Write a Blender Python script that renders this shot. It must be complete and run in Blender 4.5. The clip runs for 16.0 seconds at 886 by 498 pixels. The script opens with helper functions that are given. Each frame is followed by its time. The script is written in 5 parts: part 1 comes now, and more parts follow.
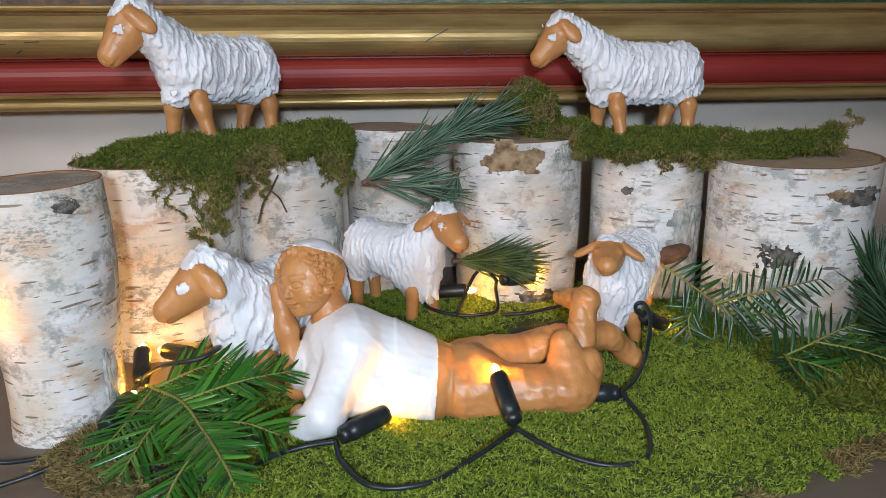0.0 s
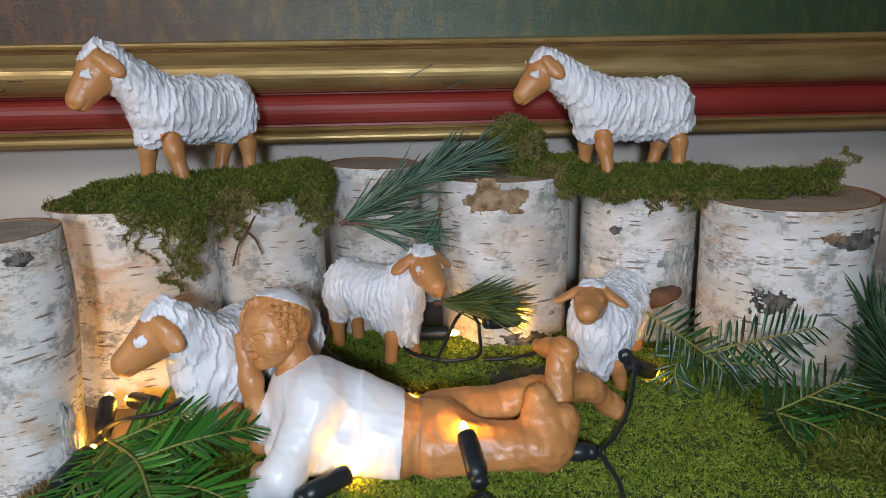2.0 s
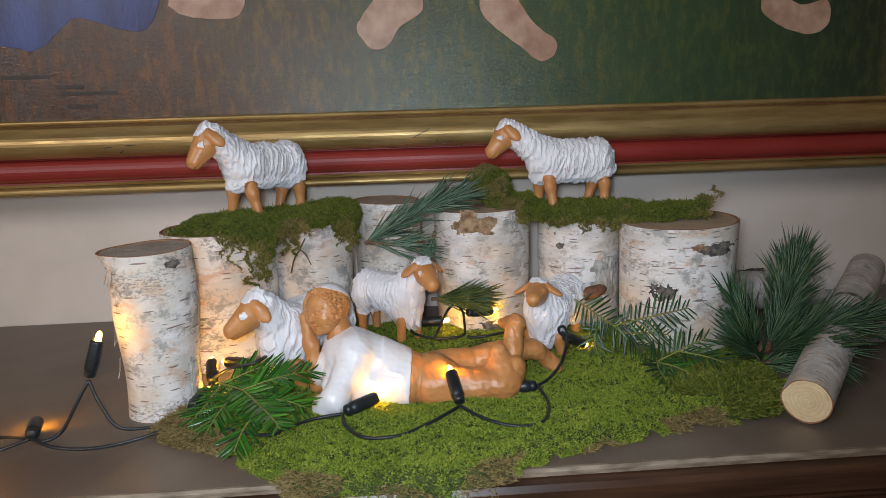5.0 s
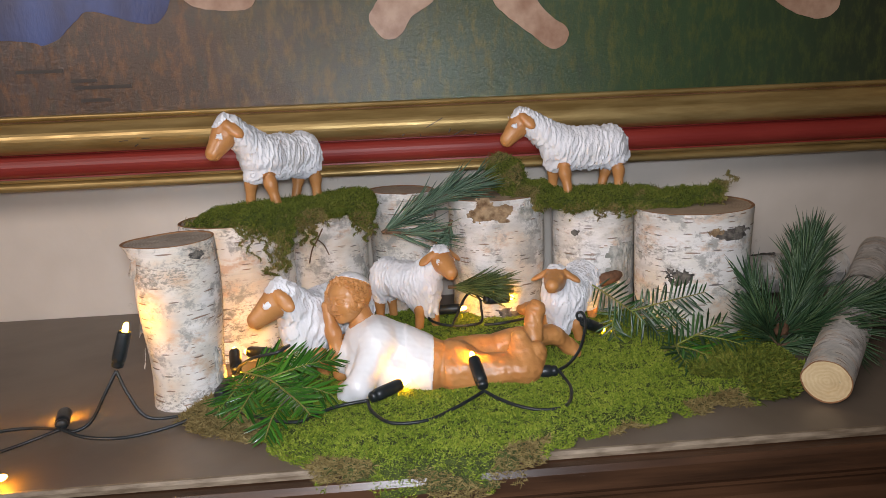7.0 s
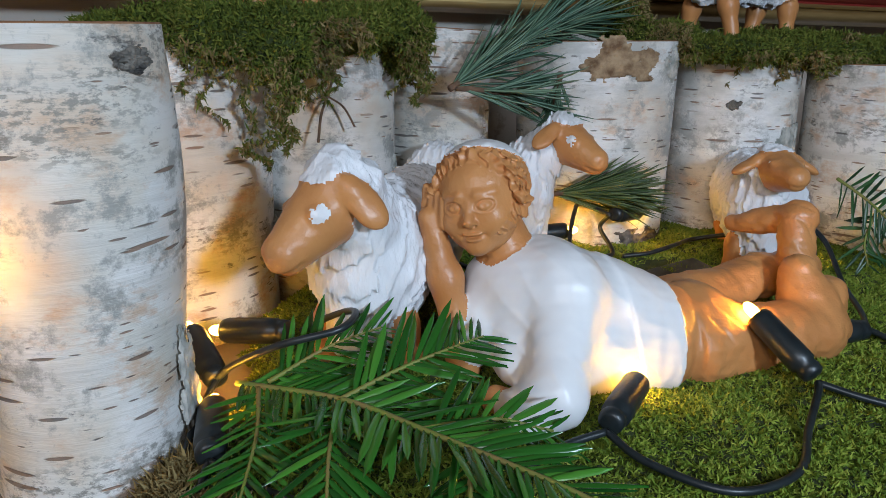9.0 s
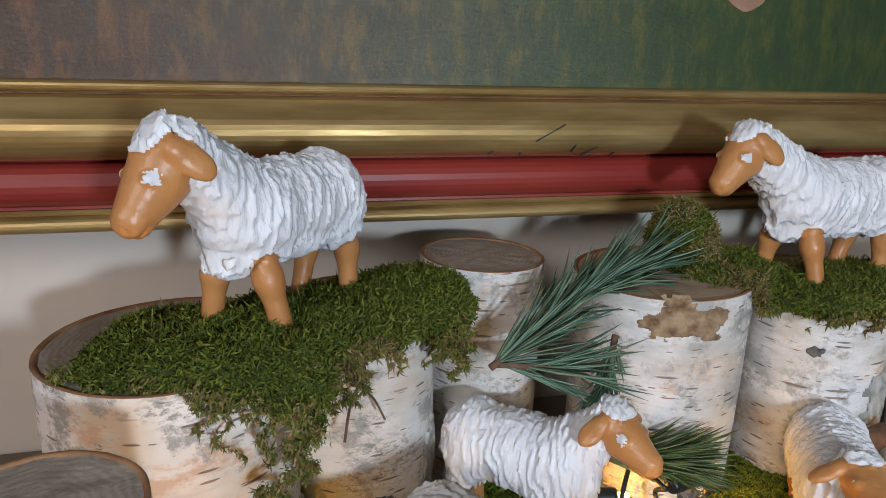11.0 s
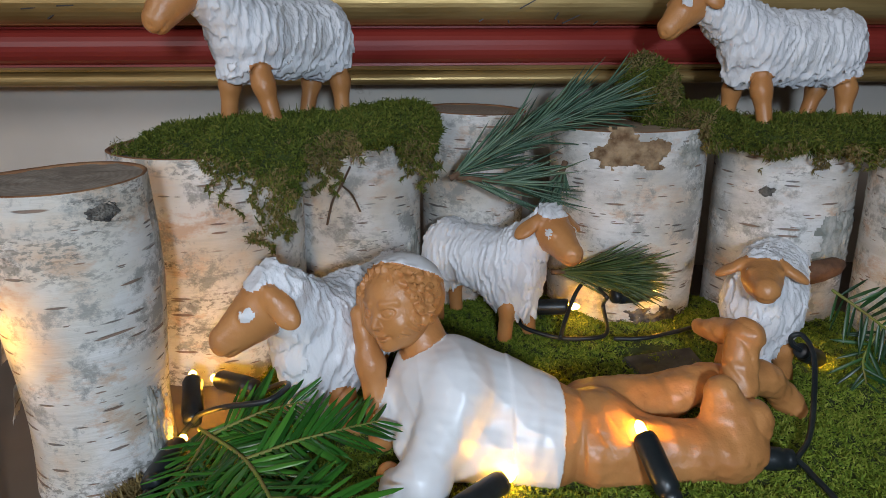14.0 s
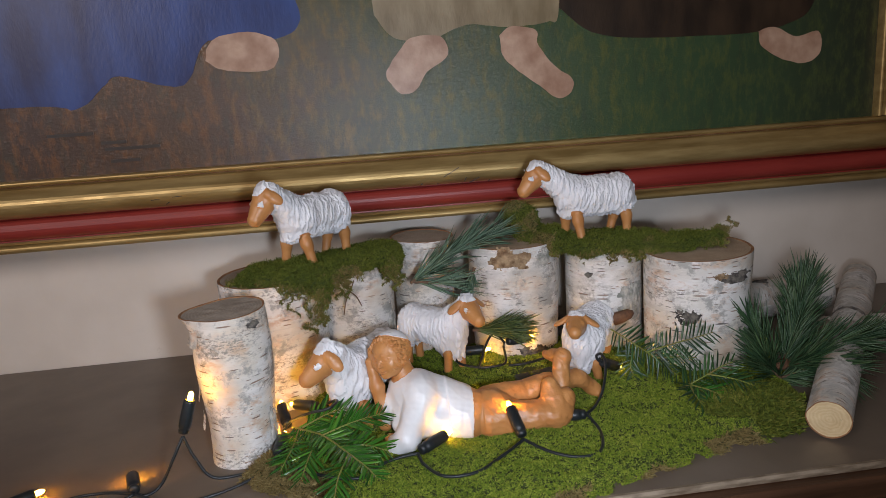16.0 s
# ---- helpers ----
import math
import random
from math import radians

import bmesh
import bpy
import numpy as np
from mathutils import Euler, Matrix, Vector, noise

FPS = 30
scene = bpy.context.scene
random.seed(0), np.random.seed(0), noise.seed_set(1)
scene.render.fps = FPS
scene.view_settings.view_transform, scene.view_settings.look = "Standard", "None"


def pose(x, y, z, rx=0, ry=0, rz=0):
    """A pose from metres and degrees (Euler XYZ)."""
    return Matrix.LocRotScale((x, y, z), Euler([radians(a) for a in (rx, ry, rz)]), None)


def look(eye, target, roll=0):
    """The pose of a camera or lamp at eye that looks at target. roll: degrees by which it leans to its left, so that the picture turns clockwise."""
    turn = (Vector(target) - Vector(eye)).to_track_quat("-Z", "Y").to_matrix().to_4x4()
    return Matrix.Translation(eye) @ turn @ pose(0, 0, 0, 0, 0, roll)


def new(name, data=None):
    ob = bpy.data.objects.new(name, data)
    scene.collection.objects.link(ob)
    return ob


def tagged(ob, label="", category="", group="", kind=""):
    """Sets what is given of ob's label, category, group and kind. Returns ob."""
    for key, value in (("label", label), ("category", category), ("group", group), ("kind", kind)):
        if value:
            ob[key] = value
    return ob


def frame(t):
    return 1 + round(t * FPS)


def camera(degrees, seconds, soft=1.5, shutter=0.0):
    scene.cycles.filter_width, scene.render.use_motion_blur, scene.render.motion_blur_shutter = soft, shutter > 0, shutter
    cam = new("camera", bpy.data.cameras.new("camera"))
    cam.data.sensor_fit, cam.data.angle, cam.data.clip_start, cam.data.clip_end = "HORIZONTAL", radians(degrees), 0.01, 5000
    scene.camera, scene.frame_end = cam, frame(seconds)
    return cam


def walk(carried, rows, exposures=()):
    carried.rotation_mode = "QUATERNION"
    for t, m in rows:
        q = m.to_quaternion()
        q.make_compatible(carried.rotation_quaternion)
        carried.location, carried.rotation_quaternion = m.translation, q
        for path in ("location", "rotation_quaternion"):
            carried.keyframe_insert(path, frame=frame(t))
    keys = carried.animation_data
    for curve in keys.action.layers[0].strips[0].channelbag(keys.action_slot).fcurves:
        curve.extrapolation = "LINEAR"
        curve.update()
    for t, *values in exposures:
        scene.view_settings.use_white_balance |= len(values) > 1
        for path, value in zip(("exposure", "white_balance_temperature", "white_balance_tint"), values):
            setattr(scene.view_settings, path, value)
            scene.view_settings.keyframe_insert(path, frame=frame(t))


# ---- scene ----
cam = camera(68.0, 16.0, soft=0.65)
PATH = [
    (0.0, (0.0559, -0.0077, 0.2311), (0.2394, 1.9196, -0.2705), -0.76),
    (0.5, (0.0742, 0.022, 0.2227), (0.2689, 1.9431, -0.2982), -1.09),
    (1.0, (0.0851, 0.0327, 0.2292), (0.2445, 1.9622, -0.2722), -1.18),
    (1.5, (0.0885, 0.0268, 0.2402), (0.2161, 1.9688, -0.2207), -1.44),
    (2.0, (0.0925, 0.0115, 0.2481), (0.2183, 1.9557, -0.2037), -1.16),
    (2.5, (0.1001, -0.0057, 0.248), (0.2093, 1.9423, -0.1919), -1.29),
    (3.0, (0.1078, -0.0347, 0.2524), (0.2091, 1.9159, -0.1778), -1.41),
    (3.5, (0.1075, -0.0769, 0.2582), (0.2042, 1.8796, -0.145), -1.73),
    (4.0, (0.1048, -0.1242, 0.2658), (0.1973, 1.8386, -0.1068), -1.95),
    (4.5, (0.1047, -0.1802, 0.27), (0.2014, 1.7864, -0.0807), -2.21),
    (4.7, (0.0988, -0.2028, 0.2762), (0.2084, 1.762, -0.0813), -1.97),
    (6.8, (0.0681, -0.2748, 0.2784), (0.2105, 1.6911, -0.0603), -1.88),
    (7.0, (0.0645, -0.2344, 0.2754), (0.187, 1.7248, -0.1073), -2.59),
    (7.5, (-0.0416, -0.0596, 0.2384), (0.1578, 1.8788, -0.2119), -3.57),
    (8.0, (-0.1074, 0.1063, 0.1779), (0.4752, 1.9338, -0.3883), -3.25),
    (8.5, (-0.1245, 0.1568, 0.1578), (0.567, 1.9491, -0.3984), -1.15),
    (9.0, (-0.1201, 0.1634, 0.1567), (0.5624, 1.9647, -0.3815), 0.29),
    (9.2, (-0.1171, 0.1649, 0.1551), (0.5533, 1.9604, -0.4164), 0.4),
    (11.3, (-0.0607, 0.2322, 0.3251), (0.4159, 2.11, -0.1719), 1.15),
    (11.5, (-0.0197, 0.2327, 0.327), (0.496, 2.0994, -0.1727), 1.49),
    (12.0, (0.0613, 0.2251, 0.3292), (0.617, 2.0797, -0.1726), 2.14),
    (12.5, (0.0838, 0.2115, 0.3218), (0.6443, 2.0729, -0.1486), 0.46),
    (13.0, (0.0577, 0.1641, 0.261), (0.3596, 2.0898, -0.1867), 0.17),
    (13.5, (0.0151, 0.1413, 0.2286), (0.1714, 2.0649, -0.2959), -0.2),
    (14.0, (0.0106, 0.0955, 0.2291), (0.1065, 2.0119, -0.3351), -0.24),
    (14.5, (0.0084, -0.0051, 0.2667), (0.0911, 1.9176, -0.2777), -0.16),
    (15.0, (0.0178, -0.1003, 0.3036), (0.1289, 1.8245, -0.2283), -1.51),
    (15.3, (0.012, -0.143, 0.3194), (0.195, 1.7793, -0.2012), -0.71),
    (15.5, (0.0124, -0.186, 0.3334), (0.2179, 1.7379, -0.1728), -0.66),
    (16.0, (-0.001, -0.2675, 0.3652), (0.2011, 1.6778, -0.053), -4.0),
]
walk(cam, [(t, look(eye, target, roll)) for t, eye, target, roll in PATH],
     exposures=[(0.0, 0.12, 5950, 14), (1.0, -0.03, 5850, 13), (2.0, -0.13, 5900, 14), (4.0, -0.12, 6000, 15), (7.0, 0.08, 6600, 20), (7.5, 0.25, 6300, 17), (8.0, 0.28, 5950, 13), (8.5, 0.12, 5650, 11), (9.0, -0.28, 5500, 10), (9.3, -0.25, 5600, 11), (11.3, 0.1, 5950, 14), (12.5, 0.2, 5950, 14), (13.0, 0.12, 5700, 12), (13.5, -0.05, 5800, 13), (14.0, -0.48, 5800, 12), (14.5, -0.6, 5850, 14), (15.0, -0.45, 5950, 16), (15.5, -0.32, 6150, 18), (16.0, -0.2, 6300, 20)])

# ---- world and large lights ----
world = bpy.data.worlds.new("room_air")
world.use_nodes = True
world.node_tree.nodes["Background"].inputs[0].default_value = (0.95, 0.96, 1.0, 1)
world.node_tree.nodes["Background"].inputs[1].default_value = 0.2
scene.world = world

TORCH = 16.0
ROOM_LAMP = 30.0


def lamp(name, kind, energy, colour, m, **more):
    data = bpy.data.lights.new(name, kind)
    data.energy, data.color = energy, colour
    ob = new(name, data)
    ob.matrix_world = m
    return ob


torch = lamp("handheld_torch", "SPOT", TORCH, (0.82, 0.92, 0.98), look((0.065, -0.240, 0.300), (0.05, 0.6, 0.20)))
torch.data.shadow_soft_size, torch.data.spot_size, torch.data.spot_blend = 0.028, radians(104), 0.9
room_lamp = lamp("room_lamp", "AREA", ROOM_LAMP, (1.0, 0.93, 0.86), look((-1.5, -1.7, 1.35), (-0.3, 0.7, 0.1)))
room_lamp.data.size = 0.9


# ---- materials ----
def material(name):
    m = bpy.data.materials.new(name)
    m.use_nodes = True
    return m, m.node_tree.nodes, m.node_tree.links, m.node_tree.nodes["Principled BSDF"]


def nd(nodes, kind, **values):
    n = nodes.new(kind)
    for key, value in values.items():
        n.inputs[key.replace("_", " ")].default_value = value
    return n


def ramp(nodes, links, source, stops, smooth=False):
    r = nodes.new("ShaderNodeValToRGB")
    if smooth:
        r.color_ramp.interpolation = "EASE"
    while len(r.color_ramp.elements) < len(stops):
        r.color_ramp.elements.new(0.5)
    for e, (p, c) in zip(r.color_ramp.elements, stops):
        e.position = p
        e.color = (c, c, c, 1) if isinstance(c, (int, float)) else (*c, 1)
    links.new(source, r.inputs[0])
    return r.outputs[0]


def blend(nodes, links, fac, a, b, how="MIX"):
    n = nodes.new("ShaderNodeMix")
    n.data_type, n.blend_type = "RGBA", how
    for socket, v in ((n.inputs[0], fac), (n.inputs[6], a), (n.inputs[7], b)):
        if isinstance(v, (int, float)):
            socket.default_value = v
        elif isinstance(v, tuple):
            socket.default_value = (*v, 1)
        else:
            links.new(v, socket)
    return n.outputs[2]


def bump(nodes, links, bsdf, height, strength, distance):
    b = nd(nodes, "ShaderNodeBump", Strength=strength, Distance=distance)
    links.new(height, b.inputs["Height"])
    links.new(b.outputs[0], bsdf.inputs["Normal"])


def coords(nodes, links, kind="Object", scale=(1, 1, 1), shift=False):
    t = nodes.new("ShaderNodeTexCoord")
    m = nodes.new("ShaderNodeMapping")
    m.inputs["Scale"].default_value = scale
    links.new(t.outputs[kind], m.inputs[0])
    if shift:
        info = nodes.new("ShaderNodeObjectInfo")
        mul = nodes.new("ShaderNodeMath")
        mul.operation = "MULTIPLY"
        mul.inputs[1].default_value = 37.0
        links.new(info.outputs["Random"], mul.inputs[0])
        links.new(mul.outputs[0], m.inputs["Location"])
    return m.outputs[0]


def noise_tex(nodes, links, vec, scale, detail=4.0, rough=0.55):
    n = nd(nodes, "ShaderNodeTexNoise", Scale=scale, Detail=detail, Roughness=rough)
    links.new(vec, n.inputs["Vector"])
    return n.outputs["Fac"]


def mottled(name, a, b, scale, rough, fine=0.0, fine_scale=400.0, metal=0.0, low=0.35, high=0.65, stretch=(1, 1, 1), spots=None):
    """A surface that wavers between two colours, with fine relief and, if given, spots of a third colour."""
    m, n, l, s = material(name)
    v = coords(n, l, scale=stretch)
    c = ramp(n, l, noise_tex(n, l, v, scale), [(low, a), (high, b)])
    if spots:
        colour, size, at = spots
        c = blend(n, l, ramp(n, l, noise_tex(n, l, v, size, 6, 0.7), [(at, 0.0), (at + 0.05, 1.0)]), c, colour)
    l.new(c, s.inputs["Base Color"])
    s.inputs["Roughness"].default_value, s.inputs["Metallic"].default_value = rough, metal
    if fine:
        bump(n, l, s, noise_tex(n, l, v, fine_scale, 3), fine, 0.001)
    return m


def birch_bark():
    m, n, l, s = material("birch_bark")
    uv = coords(n, l, "UV", shift=True)
    big = noise_tex(n, l, uv, 14, 4)
    base = ramp(n, l, big, [(0.33, (0.84, 0.83, 0.82)), (0.50, (0.79, 0.77, 0.73)), (0.58, (0.70, 0.66, 0.58)), (0.68, (0.66, 0.53, 0.40))])
    # long peeling bands across the trunk
    band = coords(n, l, "UV", (6, 60, 1), shift=True)
    bands = noise_tex(n, l, band, 1.0, 5, 0.6)
    base = blend(n, l, ramp(n, l, bands, [(0.52, 0.0), (0.60, 0.55)]), base, (0.60, 0.58, 0.53))
    # peach-coloured inner bark showing through
    peach = noise_tex(n, l, coords(n, l, "UV", (1, 1.8, 1), shift=True), 24, 8, 0.72)
    base = blend(n, l, ramp(n, l, peach, [(0.53, 0.0), (0.63, 0.8)]), base, (0.60, 0.40, 0.25))
    # grey weathered patches
    rough_patch = noise_tex(n, l, uv, 38, 8, 0.75)
    base = blend(n, l, ramp(n, l, rough_patch, [(0.52, 0.0), (0.60, 0.85)]), base, (0.30, 0.30, 0.275))
    # crumbled dark and pale flecks gathered in bands
    belt = ramp(n, l, noise_tex(n, l, coords(n, l, "UV", (9, 26, 1), shift=True), 1.0, 3, 0.6), [(0.52, 0.0), (0.62, 1.0)])
    crumbs = ramp(n, l, noise_tex(n, l, coords(n, l, "UV", (1, 1.8, 1), shift=True), 210, 5, 0.7), [(0.48, 0.0), (0.58, 0.8)])
    flecked = n.new("ShaderNodeMath")
    flecked.operation = "MULTIPLY"
    l.new(belt, flecked.inputs[0])
    l.new(crumbs, flecked.inputs[1])
    base = blend(n, l, flecked.outputs[0], base, (0.20, 0.19, 0.16))
    dark = noise_tex(n, l, coords(n, l, "UV", (18, 40, 1), shift=True), 1.0, 8, 0.8)
    base = blend(n, l, ramp(n, l, dark, [(0.605, 0.0), (0.66, 0.85)]), base, (0.055, 0.05, 0.045))
    info = n.new("ShaderNodeObjectInfo")
    grey = n.new("ShaderNodeMath")
    grey.operation = "MULTIPLY"
    l.new(info.outputs["Random"], grey.inputs[0])
    l.new(ramp(n, l, noise_tex(n, l, coords(n, l, "UV", (1, 2.2, 1), shift=True), 22, 7, 0.7), [(0.40, 0.0), (0.62, 0.85)]), grey.inputs[1])
    base = blend(n, l, grey.outputs[0], base, (0.46, 0.46, 0.43))
    # fine grey hair lines
    lines = noise_tex(n, l, coords(n, l, "UV", (25, 420, 1), shift=True), 1.0, 4, 0.7)
    base = blend(n, l, ramp(n, l, lines, [(0.58, 0.0), (0.70, 0.22)]), base, (0.40, 0.38, 0.34))
    # short horizontal pores
    masks = []
    for sx, sy, size, keep in ((62, 430, 0.28, 0.905), (36, 330, 0.27, 0.915), (120, 700, 0.28, 0.95)):
        vec = coords(n, l, "UV", (sx, sy, 1), shift=True)
        warp = nd(n, "ShaderNodeTexVoronoi", Scale=1.0, Randomness=1.0)
        l.new(vec, warp.inputs["Vector"])
        near = ramp(n, l, warp.outputs["Distance"], [(size, 1.0), (size + 0.07, 0.0)])
        sep = n.new("ShaderNodeSeparateColor")
        l.new(warp.outputs["Color"], sep.inputs[0])
        chosen = ramp(n, l, sep.outputs[0], [(keep, 0.0), (keep + 0.01, 1.0)])
        mul = n.new("ShaderNodeMath")
        mul.operation = "MULTIPLY"
        l.new(near, mul.inputs[0])
        l.new(chosen, mul.inputs[1])
        masks.append(mul.outputs[0])
    pores = masks[0]
    for other in masks[1:]:
        top = n.new("ShaderNodeMath")
        top.operation = "MAXIMUM"
        l.new(pores, top.inputs[0])
        l.new(other, top.inputs[1])
        pores = top.outputs[0]
    pore_tint = ramp(n, l, noise_tex(n, l, uv, 60, 2), [(0.4, (0.10, 0.085, 0.075)), (0.62, (0.27, 0.15, 0.08))])
    weak = n.new("ShaderNodeMath")
    weak.operation = "MULTIPLY"
    weak.inputs[1].default_value = 0.85
    l.new(pores, weak.inputs[0])
    base = blend(n, l, weak.outputs[0], base, pore_tint)
    l.new(base, s.inputs["Base Color"])
    s.inputs["Roughness"].default_value = 0.62
    h = n.new("ShaderNodeMath")
    h.operation = "SUBTRACT"
    l.new(noise_tex(n, l, band, 2.0, 6, 0.7), h.inputs[0])
    l.new(pores, h.inputs[1])
    bump(n, l, s, h.outputs[0], 0.55, 0.0022)
    return m


def cut_wood(name, pale, dark):
    m, n, l, s = material(name)
    v = coords(n, l)
    w = n.new("ShaderNodeTexWave")
    w.wave_type, w.rings_direction = "RINGS", "Z"
    for key, value in (("Scale", 90.0), ("Distortion", 6.0), ("Detail", 3.0), ("Detail Scale", 1.5)):
        w.inputs[key].default_value = value
    l.new(v, w.inputs["Vector"])
    c = blend(n, l, 0.35, ramp(n, l, noise_tex(n, l, v, 30, 6, 0.7), [(0.35, dark), (0.62, pale)]), ramp(n, l, w.outputs["Fac"], [(0.2, dark), (0.8, pale)]))
    c = blend(n, l, ramp(n, l, noise_tex(n, l, v, 160, 5, 0.8), [(0.66, 0.0), (0.72, 0.7)]), c, (0.06, 0.045, 0.03))
    l.new(c, s.inputs["Base Color"])
    s.inputs["Roughness"].default_value = 0.8
    bump(n, l, s, noise_tex(n, l, v, 350, 4), 0.4, 0.001)
    return m


def leafy(name, stops, rough, sheen=0.4):
    """Leaf colours that differ from blade to blade."""
    m, n, l, s = material(name)
    g = n.new("ShaderNodeNewGeometry")
    v = coords(n, l)
    mix = n.new("ShaderNodeMath")
    mix.operation = "MULTIPLY_ADD"
    mix.inputs[1].default_value = 0.55
    l.new(g.outputs["Random Per Island"], mix.inputs[0])
    low = n.new("ShaderNodeMath")
    low.operation = "MULTIPLY"
    low.inputs[1].default_value = 0.5
    l.new(noise_tex(n, l, v, 28, 3), low.inputs[0])
    l.new(low.outputs[0], mix.inputs[2])
    l.new(ramp(n, l, mix.outputs[0], stops), s.inputs["Base Color"])
    s.inputs["Roughness"].default_value = rough
    s.inputs["Specular IOR Level"].default_value = sheen
    return m


def needle_leaf(name, dark, mid, pale, rough):
    m, n, l, s = material(name)
    info = n.new("ShaderNodeObjectInfo")
    l.new(ramp(n, l, info.outputs["Random"], [(0.0, dark), (0.6, mid), (1.0, pale)]), s.inputs["Base Color"])
    s.inputs["Roughness"].default_value = rough
    bump(n, l, s, noise_tex(n, l, coords(n, l), 500, 2), 0.15, 0.0005)
    return m


def gilded():
    m, n, l, s = material("worn_gold")
    v = coords(n, l, scale=(1, 6, 6))
    c = ramp(n, l, noise_tex(n, l, v, 12, 5), [(0.35, (0.36, 0.24, 0.085)), (0.65, (0.54, 0.39, 0.16))])
    chips = noise_tex(n, l, coords(n, l, scale=(1, 2.5, 2.5)), 42, 7, 0.72)
    c = blend(n, l, ramp(n, l, chips, [(0.70, 0.0), (0.72, 1.0)]), c, (0.07, 0.025, 0.012))
    l.new(c, s.inputs["Base Color"])
    s.inputs["Metallic"].default_value = 0.6
    l.new(ramp(n, l, noise_tex(n, l, v, 30, 4), [(0.3, 0.34), (0.7, 0.52)]), s.inputs["Roughness"])
    bump(n, l, s, noise_tex(n, l, coords(n, l, scale=(1, 10, 10)), 60, 4), 0.15, 0.001)
    return m


def canvas_paint():
    m, n, l, s = material("oil_paint_ground")
    v = coords(n, l)
    stroke = coords(n, l, scale=(2.6, 1, 1))
    sep = n.new("ShaderNodeSeparateXYZ")
    l.new(v, sep.inputs[0])
    wob = n.new("ShaderNodeMath")
    wob.operation = "MULTIPLY_ADD"
    wob.inputs[1].default_value = 0.35
    l.new(noise_tex(n, l, v, 6, 5), wob.inputs[0])
    l.new(sep.outputs[0], wob.inputs[2])
    side = n.new("ShaderNodeMapRange")
    side.inputs["From Min"].default_value, side.inputs["From Max"].default_value = -0.25, 1.05
    l.new(wob.outputs[0], side.inputs[0])
    base = ramp(n, l, side.outputs[0], [(0.0, (0.060, 0.034, 0.022)), (0.20, (0.085, 0.048, 0.022)), (0.33, (0.075, 0.078, 0.034)), (0.50, (0.052, 0.085, 0.036)), (0.72, (0.040, 0.075, 0.034)), (1.0, (0.025, 0.028, 0.020))])
    fleck = noise_tex(n, l, stroke, 26, 9, 0.7)
    base = blend(n, l, ramp(n, l, fleck, [(0.48, 0.0), (0.64, 0.75)]), base, ramp(n, l, side.outputs[0], [(0.15, (0.20, 0.085, 0.028)), (0.38, (0.17, 0.15, 0.035)), (0.8, (0.075, 0.10, 0.03))]))
    base = blend(n, l, ramp(n, l, noise_tex(n, l, coords(n, l, scale=(2.4, 1, 0.8)), 17, 6, 0.7), [(0.52, 0.0), (0.75, 0.7)]), base, (0.035, 0.05, 0.03))
    # upright grass-like brush strokes
    blade = noise_tex(n, l, coords(n, l, scale=(3.2, 1, 1.0)), 15, 7, 0.7)
    base = blend(n, l, ramp(n, l, blade, [(0.55, 0.0), (0.72, 0.38)]), base, ramp(n, l, side.outputs[0], [(0.15, (0.16, 0.075, 0.025)), (0.42, (0.16, 0.17, 0.05)), (0.8, (0.09, 0.12, 0.04))]))
    l.new(base, s.inputs["Base Color"])
    s.inputs["Roughness"].default_value = 0.26
    s.inputs["Specular IOR Level"].default_value = 0.5
    bump(n, l, s, noise_tex(n, l, coords(n, l, scale=(1.3, 1, 2.2)), 80, 8, 0.8), 0.7, 0.0010)
    return m


BARK = birch_bark()
CUT_GREY = cut_wood("weathered_cut", (0.42, 0.36, 0.29), (0.25, 0.21, 0.16))
CUT_TAN = cut_wood("tan_cut", (0.50, 0.38, 0.26), (0.36, 0.26, 0.17))
CUT_FRESH = cut_wood("pale_cut", (0.72, 0.58, 0.34), (0.58, 0.42, 0.22))
RIM = mottled("inner_bark", (0.22, 0.10, 0.045), (0.34, 0.18, 0.08), 60, 0.85, 0.4)
SCAR = mottled("black_bark_scar", (0.035, 0.032, 0.03), (0.20, 0.18, 0.15), 130, 0.9, 0.9, 300)
BARKGREY = mottled("grey_lichen_bark", (0.24, 0.25, 0.22), (0.55, 0.53, 0.48), 110, 0.9, 0.8, 300)
RUST = mottled("brown_bark_scar", (0.14, 0.08, 0.038), (0.40, 0.29, 0.17), 110, 0.9, 0.9, 350)
WOOL = mottled("white_glazed_wool", (0.74, 0.75, 0.78), (0.82, 0.82, 0.83), 60, 0.40, 0.9, 420, stretch=(1, 1, 0.35))
TUNIC = mottled("white_glazed_cloth", (0.74, 0.74, 0.75), (0.80, 0.80, 0.80), 40, 0.34, 0.12, 120)
CLAY = mottled("terracotta_clay", (0.47, 0.20, 0.062), (0.56, 0.26, 0.085), 45, 0.38, 0.40, 300)
MOSS = leafy("moss_fronds", [(0.10, (0.05, 0.08, 0.009)), (0.38, (0.12, 0.185, 0.016)), (0.66, (0.23, 0.29, 0.03)), (1.0, (0.40, 0.40, 0.08))], 0.75, sheen=0.2)
MOSS_TAN = leafy("dried_moss", [(0.1, (0.12, 0.085, 0.03)), (0.6, (0.24, 0.18, 0.07)), (1.0, (0.34, 0.28, 0.13))], 0.85, sheen=0.15)
MOSS_DARK = leafy("mat_moss", [(0.10, (0.03, 0.045, 0.008)), (0.38, (0.075, 0.105, 0.014)), (0.7, (0.15, 0.17, 0.022)), (1.0, (0.27, 0.23, 0.06))], 0.75, sheen=0.2)
